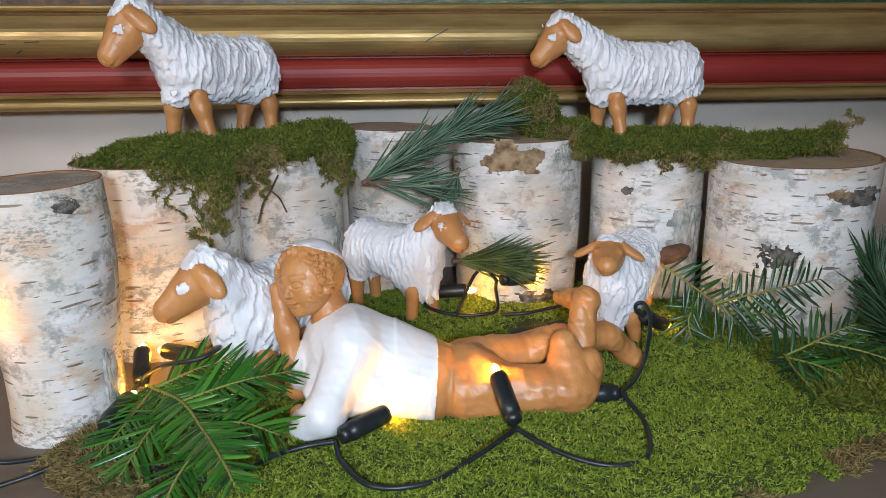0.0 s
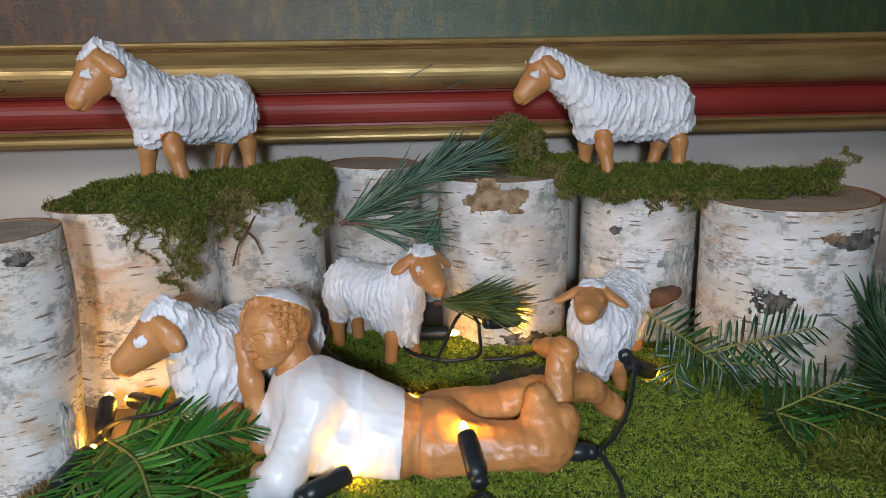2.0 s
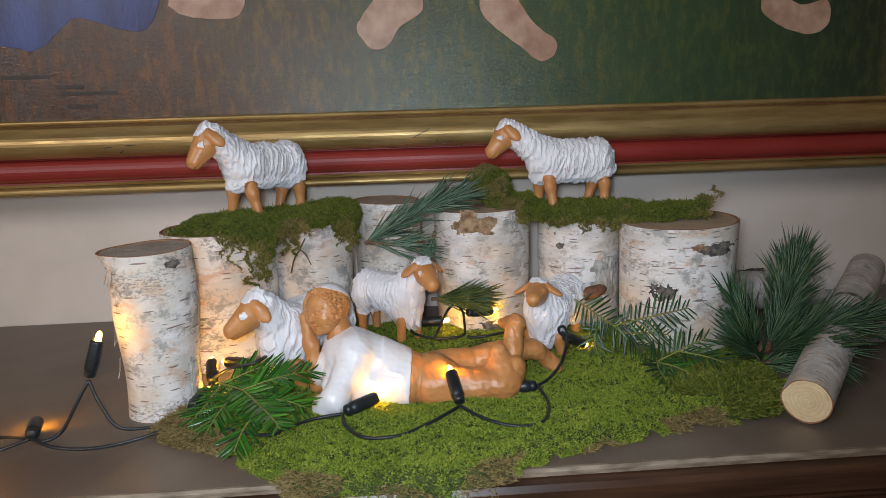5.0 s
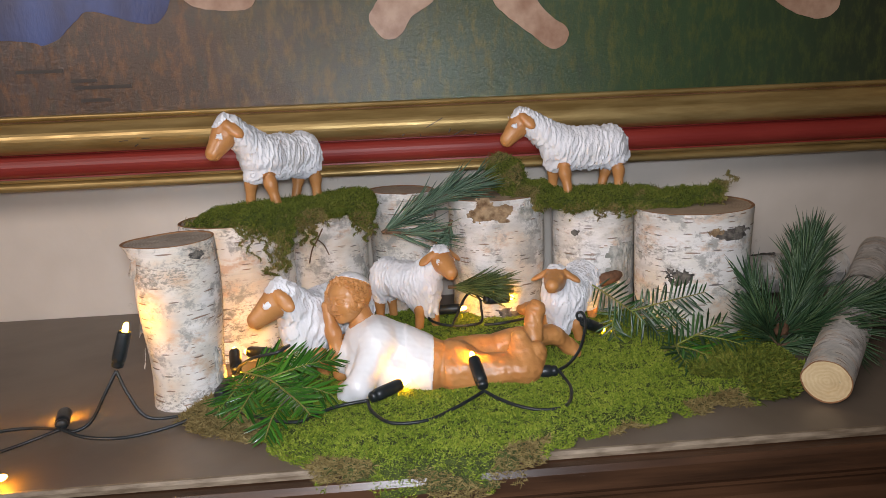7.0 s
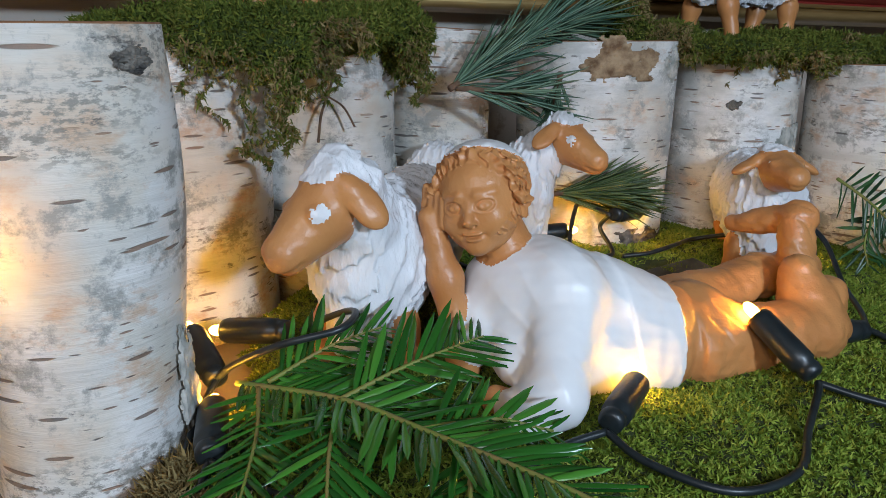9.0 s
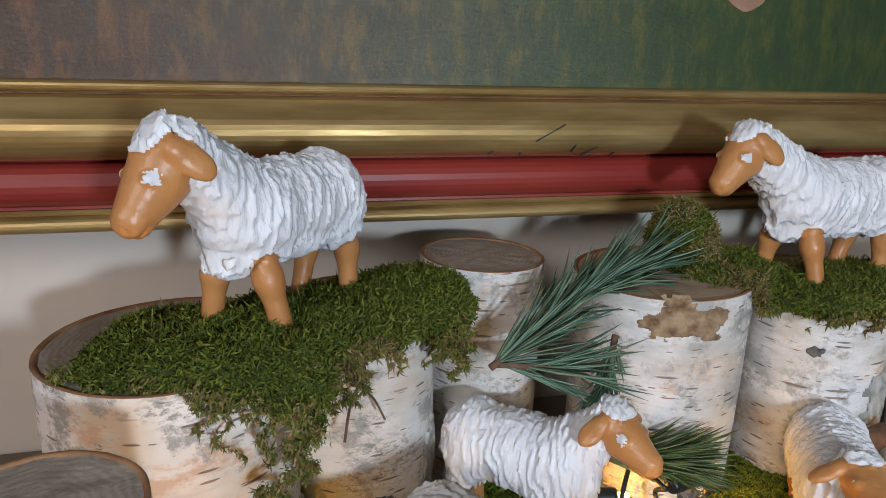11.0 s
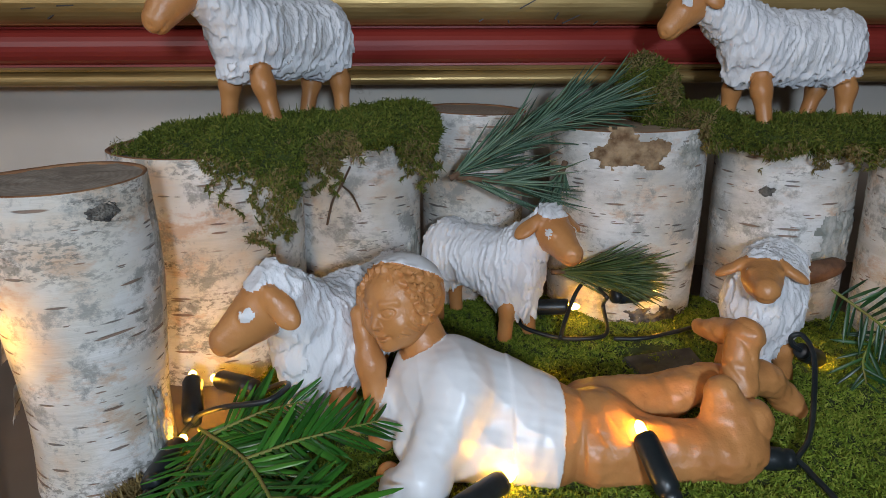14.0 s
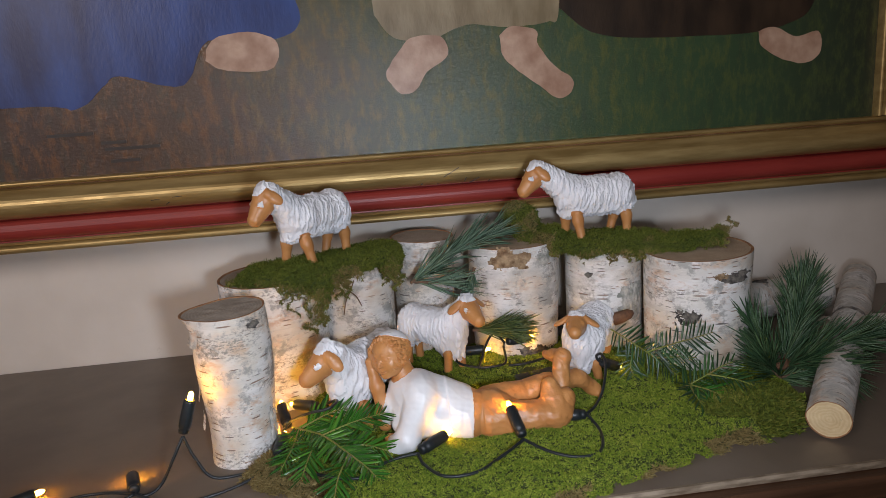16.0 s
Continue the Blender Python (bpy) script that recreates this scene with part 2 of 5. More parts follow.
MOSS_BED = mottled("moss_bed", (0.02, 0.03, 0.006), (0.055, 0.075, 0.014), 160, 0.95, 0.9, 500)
YEW = needle_leaf("fresh_yew_needle", (0.012, 0.058, 0.007), (0.027, 0.12, 0.012), (0.07, 0.22, 0.022), 0.24)
YEW_DARK = needle_leaf("dark_yew_needle", (0.010, 0.032, 0.010), (0.017, 0.058, 0.013), (0.035, 0.10, 0.024), 0.36)
YEW_STEM = mottled("green_twig", (0.17, 0.22, 0.03), (0.22, 0.17, 0.05), 90, 0.6, 0.3)
PINE = leafy("pine_needles", [(0.1, (0.03, 0.075, 0.045)), (0.4, (0.075, 0.145, 0.09)), (0.75, (0.16, 0.24, 0.15)), (1.0, (0.27, 0.31, 0.17))], 0.42, sheen=0.5)
PINE_DEEP = leafy("deep_green_pine_needles", [(0.1, (0.015, 0.045, 0.020)), (0.5, (0.04, 0.095, 0.04)), (1.0, (0.11, 0.17, 0.07))], 0.42, sheen=0.5)
PINE_WARM = leafy("yellowish_pine_needles", [(0.1, (0.025, 0.055, 0.015)), (0.5, (0.07, 0.11, 0.03)), (1.0, (0.16, 0.18, 0.06))], 0.42, sheen=0.5)
TWIG = mottled("brown_twig", (0.09, 0.055, 0.03), (0.17, 0.10, 0.06), 120, 0.85, 0.6)
PLASTIC = mottled("dark_green_plastic", (0.010, 0.014, 0.016), (0.018, 0.024, 0.026), 80, 0.38, 0.1, 300)
WALLPAINT = mottled("cream_wall_paint", (0.66, 0.60, 0.52), (0.73, 0.67, 0.59), 7, 0.7, 0.25, 90, spots=((0.45, 0.38, 0.30), 9, 0.66))
SHELFPAINT = mottled("taupe_shelf_paint", (0.125, 0.094, 0.070), (0.170, 0.134, 0.100), 9, 0.42, 0.15, 60, spots=((0.30, 0.25, 0.20), 55, 0.72))
DARKWOOD = mottled("dark_varnished_wood", (0.035, 0.017, 0.009), (0.085, 0.04, 0.02), 16, 0.35, 0.25, 90, stretch=(0.4, 5, 5), spots=((0.22, 0.19, 0.16), 60, 0.70))
EDGE = mottled("worn_shelf_edge", (0.15, 0.11, 0.07), (0.30, 0.24, 0.17), 45, 0.6, 0.4, stretch=(1, 4, 4))
GOLD = gilded()
RED = mottled("red_lacquer", (0.24, 0.026, 0.020), (0.31, 0.040, 0.028), 10, 0.44, 0.1, 60, stretch=(0.6, 3, 3), spots=((0.10, 0.02, 0.012), 60, 0.74))
PAINTED = canvas_paint()
SKINPAINT = mottled("pinkish_oil_paint", (0.34, 0.19, 0.12), (0.55, 0.37, 0.26), 30, 0.4, 0.3, 150)
BLUEPAINT = mottled("blue_oil_paint", (0.005, 0.014, 0.085), (0.022, 0.062, 0.24), 9, 0.4, 0.3, 150, stretch=(2, 1, 0.7))
CREAMPAINT = mottled("ochre_oil_paint", (0.20, 0.15, 0.08), (0.36, 0.29, 0.18), 14, 0.4, 0.3, 150, stretch=(2, 1, 0.7))
BROWNPAINT = mottled("brown_oil_paint", (0.022, 0.014, 0.009), (0.05, 0.03, 0.017), 14, 0.4, 0.3, 150, stretch=(2, 1, 0.7))
SIGN = mottled("dark_signature_paint", (0.02, 0.014, 0.01), (0.035, 0.025, 0.015), 60, 0.5)
ROOM = mottled("plain_room_paint", (0.45, 0.41, 0.36), (0.52, 0.48, 0.42), 3, 0.8, 0.1, 40)
FLOORING = mottled("stone_floor", (0.16, 0.14, 0.12), (0.24, 0.21, 0.18), 5, 0.6, 0.2, 60)
BARKCHIP = mottled("red_brown_cone", (0.10, 0.045, 0.022), (0.20, 0.10, 0.05), 90, 0.8, 0.8, 250)


def glowing(name, colour, strength):
    m, n, l, s = material(name)
    s.inputs["Base Color"].default_value = (0.9, 0.8, 0.5, 1)
    s.inputs["Emission Color"].default_value = (*colour, 1)
    s.inputs["Emission Strength"].default_value = strength
    s.inputs["Roughness"].default_value = 0.2
    return m


BULB = glowing("lit_bulb", (1.0, 0.43, 0.02), 140.0)


# ---- mesh tools ----
def mesh_from(name, verts, faces, mats, index=None, smooth=True, uv=None):
    me = bpy.data.meshes.new(name)
    me.from_pydata([tuple(map(float, v)) for v in verts] if not isinstance(verts, np.ndarray) else verts.tolist(), [], faces if isinstance(faces, list) else faces.tolist())
    for m in (mats if isinstance(mats, (list, tuple)) else [mats]):
        me.materials.append(m)
    if index is not None:
        me.polygons.foreach_set("material_index", np.asarray(index, dtype=np.int32))
    if smooth:
        me.polygons.foreach_set("use_smooth", np.ones(len(me.polygons), dtype=bool))
    if uv is not None:
        layer = me.uv_layers.new(name="UVMap")
        loops = np.empty(len(me.loops), dtype=np.int32)
        me.loops.foreach_get("vertex_index", loops)
        layer.data.foreach_set("uv", np.asarray(uv, dtype=np.float32)[loops].ravel())
    me.update()
    return me


def child(name, me, parent, label="", m=None):
    ob = new(name, me)
    ob.parent = parent
    if m is not None:
        ob.matrix_basis = m
    if label:
        tagged(ob, label)
    return ob


def part(name, bm, mat, parent, label="", smooth=False):
    me = bpy.data.meshes.new(name)
    bm.to_mesh(me)
    bm.free()
    me.materials.append(mat)
    if smooth:
        me.polygons.foreach_set("use_smooth", np.ones(len(me.polygons), dtype=bool))
    return child(name, me, parent, label)


def thing(name, m, label, category, group="", kind=""):
    ob = new(name)
    ob.empty_display_size = 0.02
    ob.matrix_world = m
    return tagged(ob, label, category, group, kind)


def box(bm, lo, hi, bevel=0.0):
    r = bmesh.ops.create_cube(bm, size=1)
    bmesh.ops.scale(bm, verts=r["verts"], vec=[b - a for a, b in zip(lo, hi)])
    bmesh.ops.translate(bm, verts=r["verts"], vec=[(a + b) / 2 for a, b in zip(lo, hi)])
    if bevel:
        edges = {e for v in r["verts"] for e in v.link_edges}
        bmesh.ops.bevel(bm, geom=list(edges), offset=bevel, segments=2, affect="EDGES")
    return bm


def boxed(lo, hi, bevel=0.0):
    return box(bmesh.new(), lo, hi, bevel)


def smooth_path(points, steps=10):
    """A Catmull-Rom line through the points."""
    p = [Vector(q) for q in points]
    p = [p[0] * 2 - p[1]] + p + [p[-1] * 2 - p[-2]]
    out = []
    for i in range(1, len(p) - 2):
        for k in range(steps):
            t = k / steps
            a, b, c, d = p[i - 1], p[i], p[i + 1], p[i + 2]
            out.append(0.5 * (2 * b + (c - a) * t + (2 * a - 5 * b + 4 * c - d) * t * t + (3 * b - a - 3 * c + d) * t ** 3))
    out.append(p[-2])
    return out


def tube_mesh(name, path, radius, mat, sides=8):
    """A closed tube along a path; radius is a number or a function of 0..1."""
    verts, faces = [], []
    up = Vector((0.13, 0.21, 0.97))
    n = len(path)
    for i, q in enumerate(path):
        d = (path[min(i + 1, n - 1)] - path[max(i - 1, 0)]).normalized()
        a = d.cross(up)
        if a.length < 0.05:
            a = d.cross(Vector((1, 0, 0)))
        a.normalize()
        b = d.cross(a)
        up = -b if b.dot(up) < 0 else b
        r = radius(i / (n - 1)) if callable(radius) else radius
        for k in range(sides):
            w = 2 * math.pi * k / sides
            verts.append(q + a * (r * math.cos(w)) + b * (r * math.sin(w)))
        if i:
            o = (i - 1) * sides
            for k in range(sides):
                j = (k + 1) % sides
                faces.append((o + k, o + j, o + sides + j, o + sides + k))
    faces.append(tuple(range(sides))[::-1])
    faces.append(tuple((n - 1) * sides + k for k in range(sides)))
    return mesh_from(name, verts, faces, mat)


def lathe_mesh(name, profile, mat, sides=20):
    """A turned solid from (radius, height) pairs, closed at both ends."""
    verts, faces = [], []
    for i, (r, z) in enumerate(profile):
        for k in range(sides):
            w = 2 * math.pi * k / sides
            verts.append((r * math.cos(w), r * math.sin(w), z))
        if i:
            o = (i - 1) * sides
            for k in range(sides):
                j = (k + 1) % sides
                faces.append((o + k, o + j, o + sides + j, o + sides + k))
    faces.append(tuple(range(sides))[::-1])
    faces.append(tuple((len(profile) - 1) * sides + k for k in range(sides)))
    return mesh_from(name, verts, faces, mat)


def smin(a, b, k):
    h = np.clip(0.5 + 0.5 * (b - a) / k, 0, 1)
    return b + (a - b) * h - k * h * (1 - h)


def blob_distance(p, blob):
    """Distance to a round cone (a, b, ra, rb) or an ellipsoid (centre, radii, turn); turn is in degrees or a matrix of its axes."""
    if blob[0] == "cone":
        _, a, b, ra, rb = blob[:5]
        a, b = np.array(a, float), np.array(b, float)
        ab = b - a
        t = np.clip(((p - a) @ ab) / max(ab @ ab, 1e-12), 0, 1)
        return np.linalg.norm(p - a - t[..., None] * ab, axis=-1) - (ra + (rb - ra) * t)
    _, c, radii, turn = blob[:4]
    rot = turn if isinstance(turn, np.ndarray) else np.array(Euler([radians(x) for x in turn]).to_matrix())
    q = (p - np.array(c)) @ rot
    radii = np.array(radii)
    k0 = np.linalg.norm(q / radii, axis=-1)
    k1 = np.linalg.norm(q / (radii * radii), axis=-1)
    return k0 * (k0 - 1) / np.maximum(k1, 1e-9)


def surface_net(field, lo, step):
    """The zero surface of a sampled field as vertices and quads."""
    n = np.array(field.shape)
    inside = field < 0
    corners = [(i, j, k) for i in (0, 1) for j in (0, 1) for k in (0, 1)]
    cut = [inside[i:n[0] - 1 + i, j:n[1] - 1 + j, k:n[2] - 1 + k] for i, j, k in corners]
    total = sum(c.astype(np.int8) for c in cut)
    cells = np.argwhere((total > 0) & (total < 8))
    number = -np.ones(n - 1, dtype=np.int64)
    number[tuple(cells.T)] = np.arange(len(cells))
    acc, cnt = np.zeros((len(cells), 3)), np.zeros(len(cells))
    for a in corners:
        for axis in range(3):
            if a[axis]:
                continue
            b = list(a)
            b[axis] = 1
            fa = field[tuple((cells + a).T)]
            fb = field[tuple((cells + b).T)]
            hit = (fa < 0) != (fb < 0)
            t = np.where(hit, fa / np.where(hit, fa - fb, 1), 0)
            q = np.tile(np.array(a, float), (len(cells), 1))
            q[:, axis] += t
            acc[hit] += q[hit]
            cnt[hit] += 1
    verts = (cells + acc / cnt[:, None]) * step + lo
    faces = []
    for axis in range(3):
        u, v = (axis + 1) % 3, (axis + 2) % 3
        s0, s1 = [slice(None)] * 3, [slice(None)] * 3
        s0[axis], s1[axis] = slice(0, -1), slice(1, None)
        for flip in (False, True):
            e = np.argwhere((inside[tuple(s0)] & ~inside[tuple(s1)]) if not flip else (~inside[tuple(s0)] & inside[tuple(s1)]))
            e = e[(e[:, u] > 0) & (e[:, v] > 0) & (e[:, u] < n[u] - 1) & (e[:, v] < n[v] - 1)]
            du, dv = np.zeros(3, int), np.zeros(3, int)
            du[u], dv[v] = 1, 1
            quad = np.stack([number[tuple((e - du - dv).T)], number[tuple((e - dv).T)], number[tuple(e.T)], number[tuple((e - du).T)]], 1)
            faces.append(quad[:, ::-1] if flip else quad)
    return verts, np.concatenate(faces)


def modelled(name, blobs, mats, step=0.0014, k=0.006, relief=None, paint=None, raw=False):
    """One modelled body out of soft-joined blobs (each ends with its material's number). relief(p, which) pushes the skin out;
    paint(p, which) may change the material by place."""
    pts = []
    for b in blobs:
        r = max(b[3], b[4]) if b[0] == "cone" else max(b[2])
        for c in ((b[1], b[2]) if b[0] == "cone" else (b[1],)):
            pts += [np.array(c) - r - 0.006, np.array(c) + r + 0.006]
    lo, hi = np.min(pts, 0), np.max(pts, 0)
    n = np.ceil((hi - lo) / step).astype(int) + 1
    grid = np.stack(np.meshgrid(*[lo[i] + step * np.arange(n[i]) for i in range(3)], indexing="ij"), -1)
    groups = {}
    for b in blobs:
        d = blob_distance(grid, b)
        soft = b[6] if len(b) > 6 else k
        g = b[5] if b[0] == "cone" else b[4]
        groups[g] = smin(groups[g], d, soft) if g in groups else d
    field = None
    for d in groups.values():
        field = d if field is None else smin(field, d, 0.0016)
    keys = list(groups)
    if relief is not None:
        near = np.abs(field) < 0.006
        which = np.array(keys)[np.argmin(np.stack([groups[g][near] for g in keys]), 0)]
        field[near] -= relief(grid[near], which)
    verts, faces = surface_net(field, lo, step)
    mid = verts[faces].mean(1)
    dist = {}
    for b in blobs:
        d = blob_distance(mid, b)
        g = b[5] if b[0] == "cone" else b[4]
        dist[g] = np.minimum(dist[g], d) if g in dist else d
    index = np.array(keys)[np.argmin(np.stack([dist[g] for g in keys]), 0)]
    if paint is not None:
        index = paint(mid, index)
    if raw:
        return verts, faces, index
    return mesh_from(name, verts, faces, mats, index)


def wave_noise(p, scale, seed=0.0):
    """A cheap smooth noise of many points at once."""
    rng = np.random.default_rng(int(seed * 7 + 3))
    out = np.zeros(len(p))
    for _ in range(7):
        d = rng.normal(size=3)
        out += np.sin(p @ d * scale + rng.uniform(0, 6.28))
    return out / 7


def blades_mesh(name, roots, ways, length, width, mat, seed=0, bend=0.3):
    """Many thin pointed blades in one mesh: two triangles each, bent and turned at random."""
    rng = np.random.default_rng(seed)
    roots, ways = np.asarray(roots), np.asarray(ways)
    n = len(roots)
    ways = ways / np.linalg.norm(ways, axis=1)[:, None]
    side = np.cross(ways, rng.normal(size=(n, 3)))
    side /= np.maximum(np.linalg.norm(side, axis=1), 1e-6)[:, None]
    curl = np.cross(side, ways)
    L = (length * rng.uniform(0.6, 1.2, n))[:, None]
    W = (width * rng.uniform(0.7, 1.2, n))[:, None]
    mid = roots + ways * L * 0.5 + curl * L * bend * 0.12
    tip = roots + ways * L + curl * L * bend * rng.uniform(-0.3, 1, n)[:, None]
    base = roots
    verts = np.stack([base - side * W * 0.35, base + side * W * 0.35, mid + side * W * 0.5, tip, mid - side * W * 0.5], 1).reshape(-1, 3)
    me = bpy.data.meshes.new(name)
    me.materials.append(mat)
    me.vertices.add(n * 5)
    me.vertices.foreach_set("co", verts.astype(np.float32).ravel())
    me.loops.add(n * 7)
    me.loops.foreach_set("vertex_index", (np.arange(n)[:, None] * 5 + np.array([[0, 1, 2, 4, 4, 2, 3]])).astype(np.int32).ravel())
    me.polygons.add(n * 2)
    me.polygons.foreach_set("loop_start", (np.arange(n)[:, None] * 7 + np.array([[0, 4]])).astype(np.int32).ravel())
    me.update(calc_edges=True)
    return me


# ---- room, shelf, wall and painting ----
def slab(name, lo, hi, mat, label, category):
    me = bpy.data.meshes.new(name)
    bm = boxed(lo, hi)
    bm.to_mesh(me)
    bm.free()
    me.materials.append(mat)
    return tagged(new(name, me), label, category, kind="structure")


slab("wall_north", (-2.6, 0.795, -0.95), (2.6, 0.95, 2.6), WALLPAINT, "cream painted plaster wall with faint stains", "wall")
slab("wall_south", (-2.6, -3.2, -0.95), (2.6, -3.05, 2.6), ROOM, "plain painted wall behind", "wall")
slab("wall_west", (-2.75, -3.2, -0.95), (-2.6, 0.95, 2.6), ROOM, "plain painted side wall", "wall")
slab("wall_east", (2.6, -3.2, -0.95), (2.75, 0.95, 2.6), ROOM, "plain painted side wall", "wall")
slab("floor", (-2.75, -3.2, -1.05), (2.75, 0.95, -0.95), FLOORING, "grey stone floor", "floor")
slab("ceiling", (-2.75, -3.2, 2.6), (2.75, 0.95, 2.7), ROOM, "plain painted ceiling", "ceiling")

shelf = thing("side_table", pose(0.1, 0.5, -0.95), "long taupe painted side table with dark wooden edge moulding", "table")
SH = Matrix.Translation((-0.1, -0.5, 0.95))


def shifted(bm, m):
    bmesh.ops.transform(bm, matrix=m, verts=bm.verts)
    return bm


part("tabletop", shifted(boxed((-1.7, 0.266, -0.03), (1.9, 0.792, 0.0), 0.002), SH), SHELFPAINT, shelf, "taupe painted top with chipped paint")


def strip(points, x0, x1):
    """A moulding along x from a closed (y, z) outline."""
    bm = bmesh.new()
    rows = [[bm.verts.new((x, y, z)) for y, z in points] for x in (x0, x1)]
    n = len(points)
    for i in range(n):
        bm.faces.new((rows[0][i], rows[0][(i + 1) % n], rows[1][(i + 1) % n], rows[1][i]))
    bm.faces.new(rows[0][::-1])
    bm.faces.new(rows[1])
    bmesh.ops.recalc_face_normals(bm, faces=bm.faces)
    return bm


part("worn_edge", shifted(strip([(0.2665, -0.006), (0.2625, -0.006), (0.2620, -0.002), (0.2635, 0.0008), (0.2665, 0.0008)], -1.7, 1.9), SH), EDGE, shelf, "pale worn paint edge")
part("edge_moulding", shifted(strip([(0.275, -0.007), (0.252, -0.007), (0.249, -0.012), (0.249, -0.028), (0.253, -0.033), (0.253, -0.036), (0.275, -0.036)], -1.7, 1.9), SH), DARKWOOD, shelf, "dark varnished moulding")
round_mould = [(0.275, -0.037), (0.252, -0.037)] + [(0.247 - 0.010 * math.sin(a), -0.052 + 0.013 * math.cos(a)) for a in [i * math.pi / 8 for i in range(9)]] + [(0.252, -0.068), (0.275, -0.068)]
part("lower_moulding", shifted(strip(round_mould, -1.7, 1.9), SH), DARKWOOD, shelf, "rounded dark wood moulding")
part("front_panel", shifted(boxed((-1.65, 0.262, -0.95), (1.85, 0.285, -0.069)), SH), DARKWOOD, shelf, "dark wooden front")
part("back_panel", shifted(boxed((-1.65, 0.76, -0.95), (1.85, 0.785, -0.031)), SH), DARKWOOD, shelf)

painting = thing("framed_painting", pose(0.0, 0.79, 0.2), "large oil painting in a gold and red moulded frame", "painting")
PO = Matrix.Translation((0, -0.79, -0.2))
X0, X1 = -1.15, 0.802


def arc(cy, cz, ry, rz, a0, a1, n=8):
    return [(cy - ry * math.sin(radians(a0 + (a1 - a0) * i / n)), cz + rz * math.cos(radians(a0 + (a1 - a0) * i / n))) for i in range(n + 1)]


# outlines in (y, z), from the wall outwards; each is extruded along the rail
PROFILE = {
    "outer_bead": (GOLD, [(0.765, 0.204), (0.720, 0.204)] + arc(0.716, 0.2095, 0.007, 0.0055, 180, 20, 8) + [(0.716, 0.2165), (0.765, 0.2165)]),
    "thin_gold_line": (GOLD, [(0.765, 0.2168), (0.7105, 0.2168), (0.7085, 0.2185), (0.7105, 0.2205), (0.765, 0.2205)]),
    "red_band": (RED, [(0.765, 0.2208), (0.7125, 0.2208)] + arc(0.716, 0.238, 0.016, 0.0155, 168, 12, 10) + [(0.7125, 0.2545), (0.765, 0.2545)]),
    "gold_torus": (GOLD, [(0.765, 0.2548), (0.712, 0.2548), (0.700, 0.2555)] + arc(0.704, 0.2735, 0.020, 0.0178, 165, 60, 9) + [(0.694, 0.289), (0.700, 0.2950), (0.706, 0.2970), (0.765, 0.2970)]),
    "dark_groove": (RIM, [(0.765, 0.2972), (0.7075, 0.2972), (0.7070, 0.2985), (0.765, 0.2985)]),
    "inner_bead": (GOLD, [(0.765, 0.2987), (0.704, 0.2987)] + arc(0.7045, 0.3025, 0.005, 0.0035, 170, 10, 6) + [(0.712, 0.3065), (0.765, 0.3065)]),
}
for pname, (mat, outline) in PROFILE.items():
    part(pname, shifted(strip(outline, X0, X1 + 0.103), PO), mat, painting, smooth=False)
    up = [(y, z - 0.3065) for y, z in outline]
    side = strip(up, 0.3068, 1.5)
    bmesh.ops.transform(side, matrix=Matrix(((0, 0, -1, X1), (0, 1, 0, 0), (1, 0, 0, 0), (0, 0, 0, 1))), verts=side.verts)
    bmesh.ops.recalc_face_normals(side, faces=side.faces)
    part(pname, shifted(side, PO), mat, painting, smooth=False)
part("canvas", shifted(boxed((X0, 0.7140, 0.3000), (X1 + 0.003, 0.7300, 1.5)), PO), PAINTED, painting, "brown and green painted ground")


def patch(name, outline, mat, label, depth, seed):
    """A flat painted shape on the canvas, from a rounded outline of (x, z)."""
    loop = smooth_path([(x, 0, z) for x, z in outline + outline[:1]], 6)[:-1]
    bm = bmesh.new()
    vs = [bm.verts.new((v.x + 0.0012 * noise.noise(Vector((v.x * 90, seed, v.z * 90))), 0.7140 - depth, v.z + 0.0012 * noise.noise(Vector((v.z * 90, v.x * 90, seed))))) for v in loop]
    f = bm.faces.new(vs)
    ext = bmesh.ops.extrude_face_region(bm, geom=[f])
    bmesh.ops.translate(bm, vec=(0, depth + 0.001, 0), verts=[e for e in ext["geom"] if isinstance(e, bmesh.types.BMVert)])
    bmesh.ops.recalc_face_normals(bm, faces=bm.faces)
    return part(name, shifted(bm, PO), mat, painting, label)


patch("blue_shape", [(-1.1, 0.395), (-0.49, 0.405), (-0.395, 0.398), (-0.355, 0.425), (-0.33, 0.438), (-0.26, 0.42), (-0.235, 0.432), (-0.205, 0.478), (-0.12, 0.475), (-0.078, 0.497), (-0.085, 0.56), (-0.10, 0.80), (-0.5, 0.95), (-1.1, 0.95)], BLUEPAINT, "blue painted cloth shape", 0.0004, 1)
patch("round_shape", [(-0.212, 0.452), (-0.19, 0.438), (-0.13, 0.434), (-0.112, 0.452), (-0.116, 0.476), (-0.15, 0.487), (-0.19, 0.483), (-0.208, 0.47)], SKINPAINT, "plain pinkish painted shape", 0.0008, 2)
patch("brown_shape", [(0.29, 0.50), (0.36, 0.455), (0.52, 0.445), (0.64, 0.452), (0.70, 0.50), (0.72, 0.70), (0.6, 1.0), (0.36, 1.0), (0.28, 0.70)], BROWNPAINT, "dark brown painted cloth shape", 0.0005, 3)
patch("pale_shape", [(0.026, 0.50), (0.052, 0.468), (0.10, 0.462), (0.158, 0.480), (0.215, 0.474), (0.275, 0.478), (0.295, 0.50), (0.30, 0.70), (0.20, 0.90), (0.08, 0.90), (0.02, 0.70)], CREAMPAINT, "ochre painted cloth shape", 0.0007, 4)
